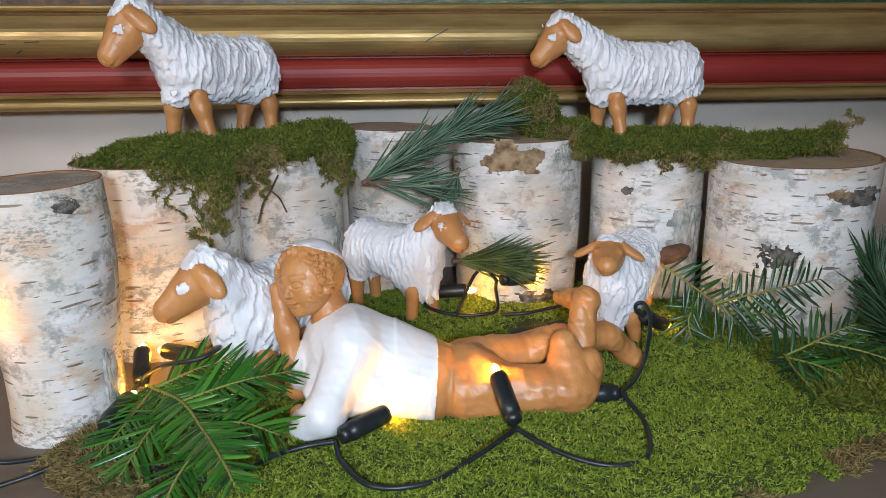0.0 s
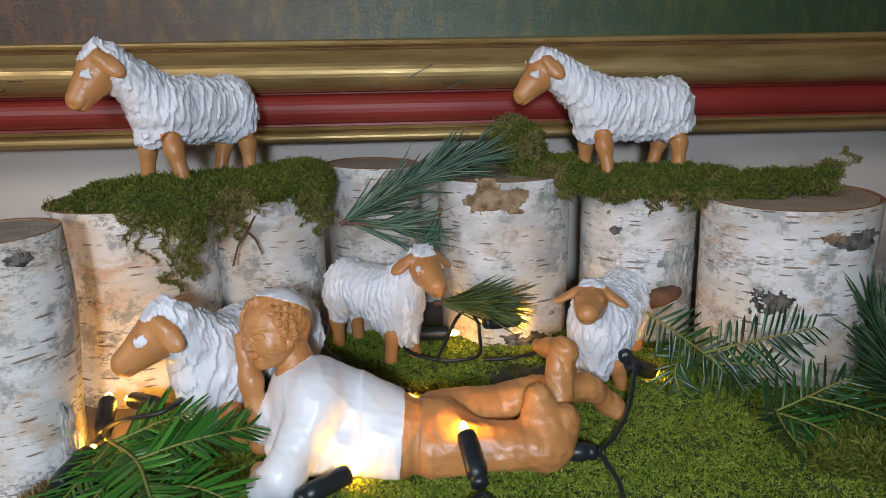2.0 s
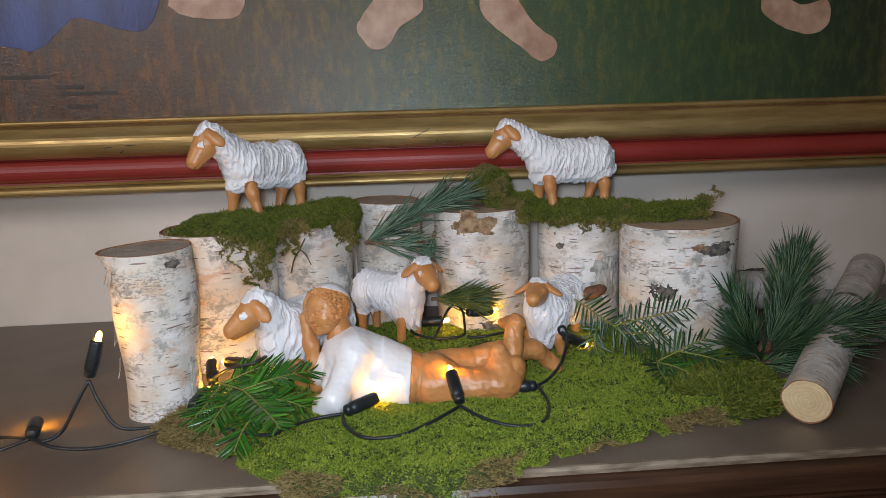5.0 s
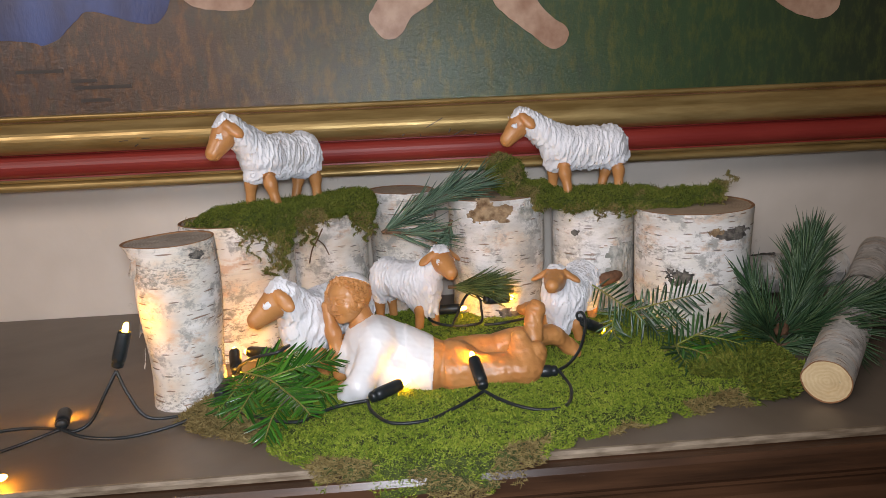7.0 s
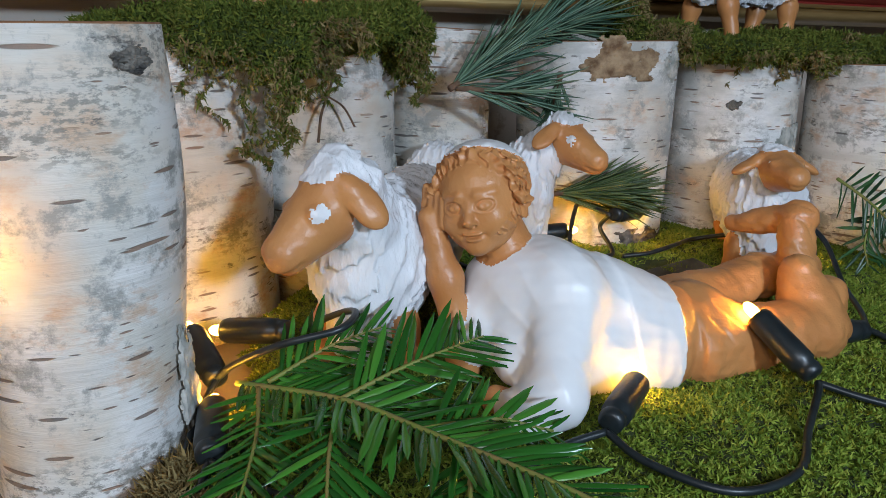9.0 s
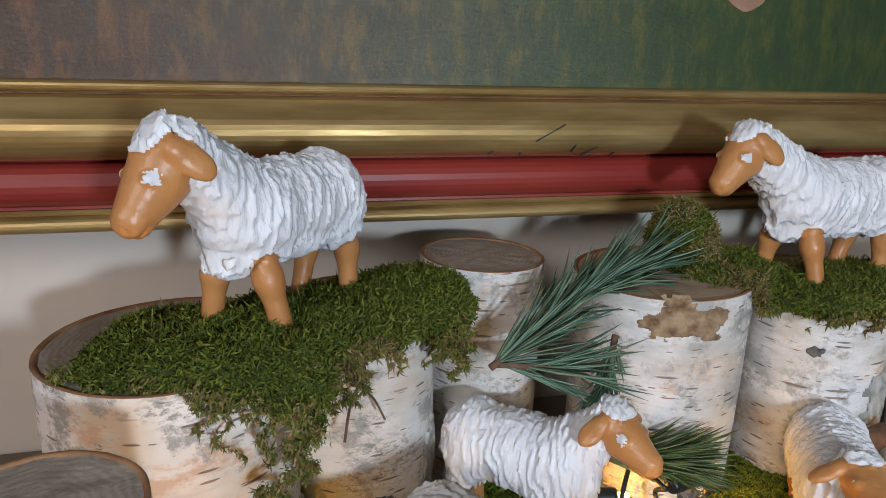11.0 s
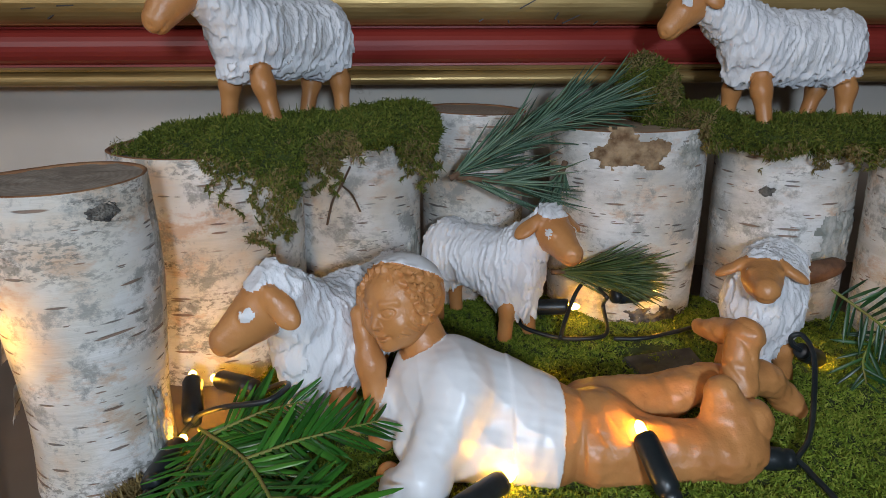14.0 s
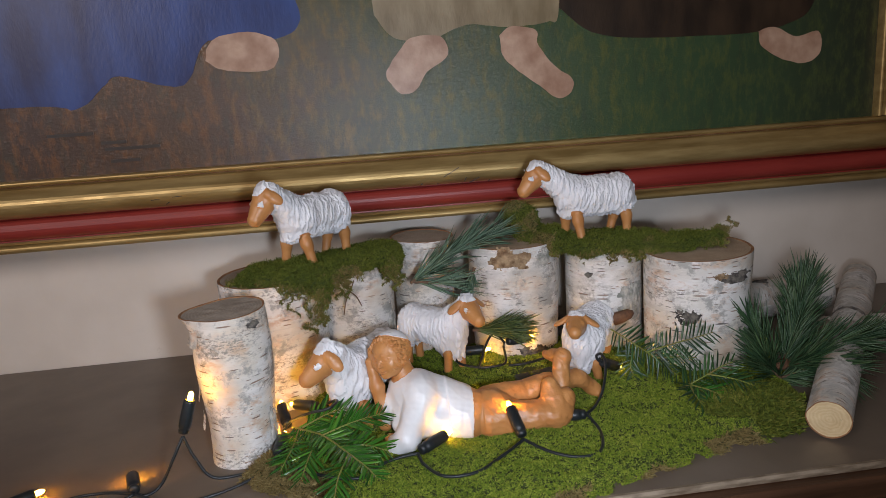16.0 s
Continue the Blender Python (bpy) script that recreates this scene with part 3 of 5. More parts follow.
patch("slanted_shape", [(0.044, 0.402), (0.058, 0.389), (0.078, 0.394), (0.096, 0.418), (0.128, 0.440), (0.118, 0.466), (0.075, 0.466), (0.05, 0.44), (0.036, 0.418)], SKINPAINT, "plain pinkish painted shape", 0.0013, 5)
patch("slanted_shape", [(0.205, 0.462), (0.208, 0.436), (0.225, 0.416), (0.262, 0.388), (0.288, 0.369), (0.308, 0.374), (0.313, 0.394), (0.285, 0.416), (0.262, 0.446), (0.258, 0.468), (0.22, 0.474)], SKINPAINT, "plain pinkish painted shape", 0.0013, 6)
patch("round_shape", [(0.605, 0.446), (0.612, 0.424), (0.645, 0.404), (0.685, 0.396), (0.708, 0.412), (0.703, 0.442), (0.668, 0.436), (0.63, 0.452)], SKINPAINT, "plain pinkish painted shape", 0.0009, 7)
for sx, sz, w in ((-0.408, 0.366, 0.062), (-0.352, 0.352, 0.034), (-0.328, 0.343, 0.075), (-0.340, 0.326, 0.040)):
    part("signature_bar", shifted(boxed((sx - w / 2, 0.7132, sz - 0.0042), (sx + w / 2, 0.7142, sz + 0.0002)), PO), SIGN, painting)
chips = [(0.118, 0.2735, 0.026, -28), (0.140, 0.264, 0.012, -60), (0.158, 0.262, 0.030, -25), (0.176, 0.257, 0.007, -40), (0.075, 0.259, 0.006, -35), (0.098, 0.258, 0.004, 70), (-0.30, 0.268, 0.012, -5), (-0.27, 0.270, 0.014, -2), (-0.283, 0.2625, 0.010, -30)]
for cx, cz, w, tilt in chips:
    y = 0.7045 - 0.0200 * math.sqrt(max(0.05, 1 - ((cz - 0.2735) / 0.0185) ** 2))
    bm = boxed((-w / 2, -0.0006, -0.0005), (w / 2, 0.0016, 0.0005))
    part("chip_mark", shifted(bm, PO @ pose(cx, y, cz, 0, tilt, 0)), SIGN, painting)


# ---- birch logs ----
def log_body(log, height, r0, r1, seed, cut=CUT_GREY, slant=(0.0, 0.0), bulge=0.02, flare=None):
    """Bark, end grain and bark rim of a log that stands along z in its own frame."""
    nz, na = 26, 72
    verts, uv, faces = [], [], []
    for i in range(nz + 1):
        t = i / nz
        for k in range(na + 1):
            a = 2 * math.pi * k / na
            c, s = math.cos(a), math.sin(a)
            r = (r0 + (r1 - r0) * t) * (1 + bulge * noise.noise(Vector((c * 1.6 + seed * 3.1, s * 1.6, t * 1.5))) + 0.006 * noise.noise(Vector((c * 9 + seed, s * 9, t * 16))) + 0.004 * noise.noise(Vector((c * 2 + seed, s * 2, t * 60))))
            if flare:
                r += flare(a, t)
            z = height * t + t * (slant[0] * c + slant[1] * s) * r
            verts.append((r * c, r * s, z))
            uv.append((a * r0, height * t))
    for i in range(nz):
        for k in range(na):
            o = i * (na + 1) + k
            faces.append((o, o + 1, o + na + 2, o + na + 1))
    child("bark", mesh_from("bark", verts, faces, BARK, uv=uv), log, "white birch bark with dark pores")
    top = verts[nz * (na + 1):nz * (na + 1) + na]
    mid = (sum(v[0] for v in top) / na, sum(v[1] for v in top) / na, sum(v[2] for v in top) / na)

    def ring(f, dz):
        return [(mid[0] + (v[0] - mid[0]) * f, mid[1] + (v[1] - mid[1]) * f, mid[2] + (v[2] - mid[2]) * f + dz) for v in top]
    rv = ring(1.0, 0.0) + ring(0.985, 0.0007) + ring(0.945, -0.0003) + ring(0.94, -0.003)
    rf = [(j * na + k, j * na + (k + 1) % na, (j + 1) * na + (k + 1) % na, (j + 1) * na + k) for j in range(3) for k in range(na)]
    child("bark_rim", mesh_from("bark_rim", rv, rf, RIM), log, "rough brown bark rim")
    cv, cf = [], []
    steps = 9
    for j in range(steps):
        f = 0.948 * (1 - j / steps)
        for v in ring(f, 0.0):
            cv.append((v[0], v[1], v[2] - 0.0006 + 0.0009 * noise.noise(Vector((v[0] * 120, v[1] * 120, seed)))))
        if j:
            cf += [((j - 1) * na + k, (j - 1) * na + (k + 1) % na, j * na + (k + 1) % na, j * na + k) for k in range(na)]
    cf.append(tuple((steps - 1) * na + k for k in range(na)))
    child("cut_face", mesh_from("cut_face", cv, cf, cut), log, "sawn end grain with fine rings")
    # the lower sawn end
    low = verts[:na]
    child("lower_cut_face", mesh_from("lower_cut_face", low, [tuple(range(na))[::-1]], cut, smooth=False), log)


def scar(log, r, angle, z, w, h, mat, seed, label=""):
    """A ragged raised patch of bark round a log, at an angle in degrees and a height."""
    nu, nv = 56, 32
    verts, faces, keep = [], [], {}
    for i in range(nu + 1):
        for j in range(nv + 1):
            u, v = 2 * i / nu - 1, 2 * j / nv - 1
            edge = u * u + v * v + 0.75 * noise.noise(Vector((u * 2.3 + seed, v * 2.3, 1.7))) + 0.45 * noise.noise(Vector((u * 6 + seed, v * 6, 5.7)))
            if edge < 0.8:
                a = radians(angle) + u * w / (2 * r)
                rr = r + 0.0016 * min(1, (0.8 - edge) * 2) - 0.0002 + 0.0014 * noise.noise(Vector((u * 9, v * 9, seed)))
                keep[i, j] = len(verts)
                verts.append((rr * math.cos(a), rr * math.sin(a), z + v * h / 2))
    for i in range(nu):
        for j in range(nv):
            q = [(i, j), (i + 1, j), (i + 1, j + 1), (i, j + 1)]
            if all(c in keep for c in q):
                faces.append(tuple(keep[c] for c in q))
    child("bark_scar", mesh_from("bark_scar", verts, faces, mat), log, label or "rough scar in the bark")


def peel(log, r, angle, z, w, h, curl, seed):
    """A thin curl of loose bark."""
    verts, faces = [], []
    for j in range(6):
        for i in range(8):
            a = radians(angle) + (i / 7 - 0.5) * w / r
            lift = curl * (j / 5) ** 2 * (0.6 + 0.6 * noise.noise(Vector((i * 0.7, seed, 0))))
            verts.append(((r + 0.0012 + lift) * math.cos(a), (r + 0.0012 + lift) * math.sin(a), z - h * j / 5 + 0.002 * noise.noise(Vector((i, j, seed)))))
    for j in range(5):
        for i in range(7):
            o = j * 8 + i
            faces.append((o, o + 1, o + 9, o + 8))
    me = mesh_from("loose_bark", verts, faces, BARK, uv=[(v[0], v[2]) for v in verts])
    child("loose_bark", me, log, "thin curl of peeling bark")


LOGS = "birch logs standing in a row"
# x, y, top height, foot and top radius, seed, end grain, slant of the cut along x and y
stand = []
for x, y, h, r0, r1, seed, cut, slant, label in (
        (-0.166, 0.437, 0.170, 0.0375, 0.0405, 1, CUT_GREY, (0.02, 0.05), "slim upright birch log with peeling bark and grey end grain"),
        (-0.142, 0.600, 0.166, 0.0680, 0.0690, 2, CUT_GREY, (0.0, 0.02), "thick upright birch log with moss on its top"),
        (-0.032, 0.637, 0.174, 0.0500, 0.0510, 3, CUT_GREY, (0.02, -0.05), "upright birch log with moss hanging over its edge"),
        (0.067, 0.682, 0.184, 0.0440, 0.0465, 4, CUT_GREY, (-0.03, 0.03), "short grey birch log behind the pine branch"),
        (0.193, 0.640, 0.176, 0.0610, 0.0640, 5, CUT_TAN, (0.02, 0.03), "upright birch log with a brown axe notch"),
        (0.321, 0.624, 0.170, 0.0535, 0.0545, 6, CUT_GREY, (0.0, 0.03), "upright birch log with grey lichen patches"),
        (0.423, 0.546, 0.161, 0.0655, 0.0690, 7, CUT_TAN, (0.03, 0.04), "thick upright birch log with a black scar band")):
    log = thing("birch_log", pose(x, y, 0.0), label, "log", LOGS)
    flare = None
    if seed == 1:
        flare = lambda a, t: 0.012 * max(0, math.cos(a - 3.25)) ** 6 * max(0, (t - 0.86) / 0.14) ** 1.5 - 0.002 * math.sin(t * 7)
    log_body(log, h, r0, r1, seed, cut, slant, flare=flare)
    stand.append((log, r0, r1, h))

scar(stand[0][0], 0.0405, -42, 0.158, 0.018, 0.010, SCAR, 1, "black knot in the bark")
scar(stand[0][0], 0.0388, -75, 0.108, 0.045, 0.020, BARKGREY, 2, "grey weathered patch")
scar(stand[0][0], 0.0382, -20, 0.030, 0.022, 0.060, BARKGREY, 3, "grey weathered patch")
scar(stand[1][0], 0.0684, -20, 0.045, 0.045, 0.040, BARKGREY, 4)
scar(stand[2][0], 0.0505, -85, 0.035, 0.050, 0.040, SCAR, 5)
scar(stand[2][0], 0.0503, -25, 0.060, 0.040, 0.080, BARKGREY, 11)
scar(stand[4][0], 0.0638, -106, 0.161, 0.068, 0.034, RUST, 6, "brown torn notch below the top")
scar(stand[4][0], 0.0638, -60, 0.158, 0.030, 0.030, BARKGREY, 16, "grey seam in the bark")
scar(stand[4][0], 0.0612, -75, 0.022, 0.070, 0.028, SCAR, 7)
scar(stand[5][0], 0.0542, -130, 0.128, 0.014, 0.010, SCAR, 8, "dark knot in the bark")
scar(stand[5][0], 0.0540, -60, 0.090, 0.060, 0.070, BARKGREY, 9, "grey lichen patch")
scar(stand[6][0], 0.0685, -72, 0.135, 0.062, 0.018, SCAR, 10, "black scar band across the bark")
scar(stand[6][0], 0.0686, -92, 0.137, 0.022, 0.012, RUST, 14, "ochre scar in the bark")
scar(stand[6][0], 0.0668, -128, 0.085, 0.040, 0.030, SCAR, 12, "black patch low on the bark")
peel(stand[0][0], 0.0395, -150, 0.160, 0.026, 0.022, 0.006, 1)
peel(stand[0][0], 0.0388, -170, 0.100, 0.020, 0.026, 0.004, 2)
peel(stand[0][0], 0.0385, -160, 0.060, 0.016, 0.018, 0.004, 3)
peel(stand[5][0], 0.0542, -20, 0.110, 0.015, 0.012, 0.004, 4)


def lying_log(a, b, r, seed, label, cut):
    a, b = Vector(a), Vector(b)
    d = b - a
    log = thing("birch_branch", Matrix.Translation(a) @ d.to_track_quat("Z", "Y").to_matrix().to_4x4(), label, "log", "birch branches lying on the table")
    log_body(log, d.length, r * 1.02, r * 0.94, seed, cut, bulge=0.06)
    return log


near_log = lying_log((0.755, 0.660, 0.060), (0.447, 0.311, 0.0235), 0.0225, 21, "thin birch branch lying with its pale sawn end forward", CUT_FRESH)
scar(near_log, 0.0222, 90, 0.20, 0.06, 0.008, SCAR, 31, "dark ring in the bark")
scar(near_log, 0.0222, 60, 0.34, 0.05, 0.006, SCAR, 32, "dark ring in the bark")
lying_log((0.60, 0.525, 0.026), (0.93, 0.50, 0.024), 0.024, 22, "birch branch lying across the table", CUT_GREY)
back_log = lying_log((0.72, 0.70, 0.030), (0.475, 0.665, 0.030), 0.030, 23, "birch branch lying against the wall", CUT_GREY)
scar(back_log, 0.030, 120, 0.12, 0.05, 0.05, SCAR, 33)


# ---- clay figures ----
def turned(v, yaw):
    c, s = math.cos(radians(yaw)), math.sin(radians(yaw))
    return np.array((v[0] * c - v[1] * s, v[0] * s + v[1] * c, v[2]))


def sheep(x, y, z, yaw, size, turn, nod, label, seed, lift=0.0, reach=0.0, ears=(0.35, 0.9), glaze_glint=0.0034, hem=0.0, head=1.0, feet=((0.030, 0.021), (0.038, -0.020), (-0.041, 0.013), (-0.027, -0.013))):
    """A clay sheep that looks along its own x; turn and nod set the head, ears how far they stand out and hang, feet where
    the fore and hind legs stand, hem how far the wool hangs down, head the size of the head."""
    h = np.array((0.068 + reach, 0.0, 0.088 + lift))
    f = turned((math.cos(radians(nod)), 0, -math.sin(radians(nod))), turn)
    side = turned((0, 1, 0), turn)
    up = np.cross(f, side)
    nape = h - f * 0.008 - up * 0.0040
    skull = np.stack((f, side, up), 1)
    blobs = [
        ("ball", (0.0, 0, 0.0535), (0.046, 0.0270, 0.0275), (0, 0, 0), 0),
        ("ball", (-0.033, 0, 0.0530), (0.022, 0.0265, 0.0290), (0, 0, 0), 0),
        ("ball", (0.028, 0, 0.0520 - hem * 0.4), (0.024, 0.0270, 0.0280 + hem * 0.4), (0, 12, 0), 0),
        ("cone", (0.032, 0, 0.057), tuple(nape), 0.0240, 0.0148, 0),
        ("cone", (0.040, 0, 0.045), (0.041, 0, 0.034 - hem), 0.0185, 0.0130, 0),
        ("cone", (-0.050, 0, 0.060), (-0.056, 0, 0.040), 0.007, 0.005, 0),
        ("cone", (-0.036, 0.010, 0.044), (-0.036, 0.010, 0.036 - hem * 0.5), 0.0135, 0.0105, 0),
        ("cone", (-0.036, -0.010, 0.044), (-0.036, -0.010, 0.036 - hem * 0.5), 0.0135, 0.0105, 0),
        ("ball", tuple(h + up * 0.0122 * head - f * 0.0065), (0.0115 * head, 0.0105 * head, 0.0034), skull, 0),
        ("cone", tuple(h), tuple(h + f * 0.029 * head), 0.0146 * head, 0.0078 * head, 1),
        ("cone", tuple(h + f * 0.006 * head - up * 0.005 * head), tuple(h + f * 0.0295 * head - up * 0.0028 * head), 0.0118 * head, 0.0068 * head, 1),
    ]
    for s in (-1, 1):
        root = h + side * s * 0.0122 * head + up * 0.0065 * head - f * 0.0050
        long = side * s * ears[0] - up * ears[1] + f * 0.10
        long /= np.linalg.norm(long)
        thin = np.cross(long, f)
        thin /= np.linalg.norm(thin)
        axes = np.stack((long, np.cross(thin, long), thin), 1)
        blobs.append(("ball", tuple(root + long * 0.0105), (0.0122 * head, 0.0072 * head, 0.0032), axes, 1, 0, 0.0012))
        blobs.append(("ball", tuple(root + long * 0.0020), (0.0060, 0.0052, 0.0040), axes, 1, 0, 0.0020))
        blobs.append(("ball", tuple(h + (f * 0.011 + side * s * 0.0100 + up * 0.0056) * head), (0.0042, 0.0030, 0.0030), (0, 0, turn), 1, 0, 0.002))
    for i, (a, b) in enumerate(feet):
        hip = (0.033 if i < 2 else -0.034, 0.0115 if b > 0 else -0.0115, 0.040)
        mid = ((hip[0] + a) / 2 + (0.002 if i < 2 else -0.003), (hip[1] + b) / 2, 0.022)
        blobs.append(("cone", hip, mid, 0.0074, 0.0062, 1))
        blobs.append(("cone", mid, (a, b, -0.004), 0.0062, 0.0058, 1))

    def relief(p, which):
        warp = wave_noise(p, 120, seed) * 2.0 + wave_noise(p, 300, seed + 1) * 1.1
        strands = (1 - np.abs(np.sin(p[:, 0] * 430 + p[:, 2] * 90 + 3.4 * wave_noise(p * np.array((1, 1, 0.55)), 140, seed + 5) + 2.2 * wave_noise(p * np.array((1, 1, 0.5)), 380, seed + 6)))) ** 1.2 * (0.75 + 0.6 * wave_noise(p, 170, seed + 7))
        thin = (1 - np.abs(np.sin(p[:, 0] * 1050 - p[:, 2] * 120 + warp * 2.2))) ** 1.2
        lumps = wave_noise(p, 190, seed + 2)
        fine = wave_noise(p * np.array((1.0, 1.0, 0.4)), 1000, seed + 3)
        fringe = 0.0030 * np.clip((0.040 - hem - p[:, 2]) / 0.010, 0, 1) * np.sin(p[:, 0] * 620 + p[:, 1] * 500 + warp * 2)
        wool = 0.0027 * (strands - 0.4) + 0.0009 * (thin - 0.4) + 0.0013 * lumps + 0.0004 * fine + fringe
        clay = 0.00035 * wave_noise(p, 420, seed + 4)
        q = p - h
        along, high, wide = q @ f, q @ up, q @ side
        clay = clay - 0.0012 * np.exp(-((high + 0.0050) / 0.0007) ** 2) * (along > 0.026)
        for s in (-1, 1):
            clay = clay - 0.0014 * np.exp(-(((along - 0.0335) / 0.0014) ** 2 + ((wide - s * 0.0040) / 0.0013) ** 2 + ((high - 0.0010) / 0.002) ** 2))
        return np.where(which == 0, wool, clay)

    def paint(mid, index):
        # white dab at each eye: a little glaze plus a painted torch glint
        for s in (-1, 1):
            eye = h + (f * 0.011 + side * s * 0.0120 + up * 0.0064) * head
            d = np.linalg.norm(mid - eye, axis=1) + 0.0022 * wave_noise(mid, 1300, seed)
            index = np.where((index == 1) & (d < glaze_glint), 0, index)
        return index

    me = modelled("clay_sheep", blobs, [WOOL, CLAY], 0.0012, 0.008, relief, paint)
    ob = new("clay_sheep", me)
    ob.matrix_world = pose(x, y, z, 0, 0, yaw) @ Matrix.Diagonal((size, size, size, 1))
    return tagged(ob, label, "sheep figurine", "clay sheep")


sheep(0.307, 0.609, 0.181, 185.7, 1.0, 6, 48, "white-woolled clay sheep standing on moss, head lowered forward", 1, lift=0.000, reach=0.019, hem=-0.003, head=0.93)
sheep(-0.077, 0.592, 0.189, 229, 1.0, -12, 54, "white-woolled clay sheep standing on a mossy log", 2, lift=-0.003, reach=0.010, hem=-0.003, head=0.95)
sheep(0.065, 0.585, 0.027, -42, 0.95, -25, 26, "small white-woolled clay sheep standing by the pine tuft", 3, lift=0.000, reach=-0.003, ears=(0.8, 0.6), hem=0.013, head=0.95, feet=((0.040, 0.013), (0.034, -0.014), (-0.036, 0.013), (-0.036, -0.013)))
sheep(-0.024, 0.491, 0.010, 232, 1.12, -30, 38, "white-woolled clay sheep standing behind the resting boy", 4, lift=-0.006, reach=-0.003, ears=(0.5, 0.85), hem=0.012, head=0.88)
sheep(0.268, 0.533, 0.014, 236, 1.0, 12, 4, "white-woolled clay lamb facing forward with drooping ears", 5, lift=-0.009, reach=-0.012, ears=(0.8, 0.45), glaze_glint=0.0, hem=0.015, head=0.84)


def boy_head():
    """A curly-haired head with a white skull cap, looking along -y about its middle."""
    blobs = [
        ("ball", (0, 0.001, 0.003), (0.0200, 0.0205, 0.0215), (0, 0, 0), 1),
        ("ball", (0, -0.006, -0.008), (0.0168, 0.0148, 0.0165), (0, 0, 0), 1),
        ("ball", (0, -0.0160, -0.0190), (0.0050, 0.0042, 0.0042), (0, 0, 0), 1),
        ("cone", (0, -0.0192, 0.0015), (0, -0.0232, -0.0055), 0.0015, 0.0023, 1, 0.0022),
        ("ball", (0, -0.0218, -0.0064), (0.0036, 0.0022, 0.0017), (0, 0, 0), 1, 0, 0.0014),
        ("ball", (0, -0.0203, -0.0117), (0.0048, 0.0018, 0.0011), (0, 0, 0), 1, 0, 0.0007),
        ("ball", (0, -0.0200, -0.0144), (0.0038, 0.0019, 0.0013), (0, 0, 0), 1, 0, 0.0007),
        ("cone", (0, 0.004, -0.010), (0.001, 0.008, -0.026), 0.0130, 0.0120, 1),
        ("ball", (0, 0.0050, 0.0035), (0.0226, 0.0212, 0.0218), (0, 0, 0), 1, 0, 0.0012),
    ]
    for s in (-1, 1):
        blobs += [
            ("ball", (s * 0.0088, -0.0125, -0.0072), (0.0062, 0.0062, 0.0058), (0, 0, 0), 1, 0, 0.005),
            ("cone", (s * 0.0044, -0.0190, 0.0056), (s * 0.0118, -0.0152, 0.0056), 0.0011, 0.0008, 1, 0.0030),
            ("ball", (s * 0.0074, -0.0166, 0.0002), (0.0030, 0.0022, 0.0020), (0, 0, 0), 1, 0, 0.0006),
        ]
    rng = random.Random(44)
    for k in range(46):
        a = radians(-128 + 256 * k / 45)
        ring = k % 3
        blobs.append(("ball", ((0.0203 + 0.0008 * ring) * math.sin(a) + rng.uniform(-0.001, 0.001), -0.0082 + 0.0040 * ring + rng.uniform(-0.0008, 0.0008), 0.002 + (0.0196 + 0.0004 * ring) * math.cos(a)),
                      (rng.uniform(0.0020, 0.0034), 0.0027, rng.uniform(0.0020, 0.0034)), (0, 0, 0), 1, 0, 0.0012))

    def cap_at(p):
        return 0.80 * p[:, 2] + 0.60 * p[:, 1] > 0.0168 + 0.0006 * wave_noise(p, 300, 2)

    def relief(p, which):
        u, v = p[:, 0], p[:, 2]
        hair = np.hypot(u / 0.0205, (v - 0.001) / 0.0205) > 0.86
        hair = (hair & (v > -0.014)) | ((p[:, 1] > -0.006) & (v > -0.012))
        cap = cap_at(p)
        curls = 0.0009 * (1 - 1.6 * np.abs(np.sin(u * 700 + v * 500 + 5 * wave_noise(p, 260, 8)))) + 0.0004 * wave_noise(p, 900, 9)
        out = np.where(cap, 0.0013 + 0.0002 * wave_noise(p, 300, 5), np.where(hair, curls, 0.00022 * wave_noise(p, 330, 4)))
        front = p[:, 1] < -0.008
        for s in (-1, 1):
            du, dv = (u - s * 0.0074) / 0.0036, (v - 0.0006) / 0.0023
            r = np.sqrt(du ** 2 + dv ** 2)
            out = out + front * (0.0009 * np.exp(-r ** 2) - 0.0007 * np.exp(-((r - 1.0) / 0.20) ** 2) + 0.0004 * np.exp(-((r - 1.4) / 0.25) ** 2))
            out = out - front * 0.0006 * np.exp(-(((u - s * 0.0072) / 0.0008) ** 2 + ((v - 0.0006) / 0.0008) ** 2))
            out = out - front * 0.0009 * np.exp(-(((u - s * 0.0018) / 0.0008) ** 2 + ((v + 0.0078) / 0.0007) ** 2))
            out = out - front * 0.0008 * np.exp(-(((u - s * 0.0055) / 0.0012) ** 2 + ((v + 0.0130) / 0.0012) ** 2))
        out = out - front * 0.0012 * np.exp(-((u / 0.0052) ** 2 + ((v + 0.0134 - 32 * u * u) / 0.00055) ** 2))
        return out

    def paint(mid, index):
        return np.where(cap_at(mid), 0, 1)

    return modelled("head", blobs, [TUNIC, CLAY], 0.0006, 0.005, relief, paint, raw=True)


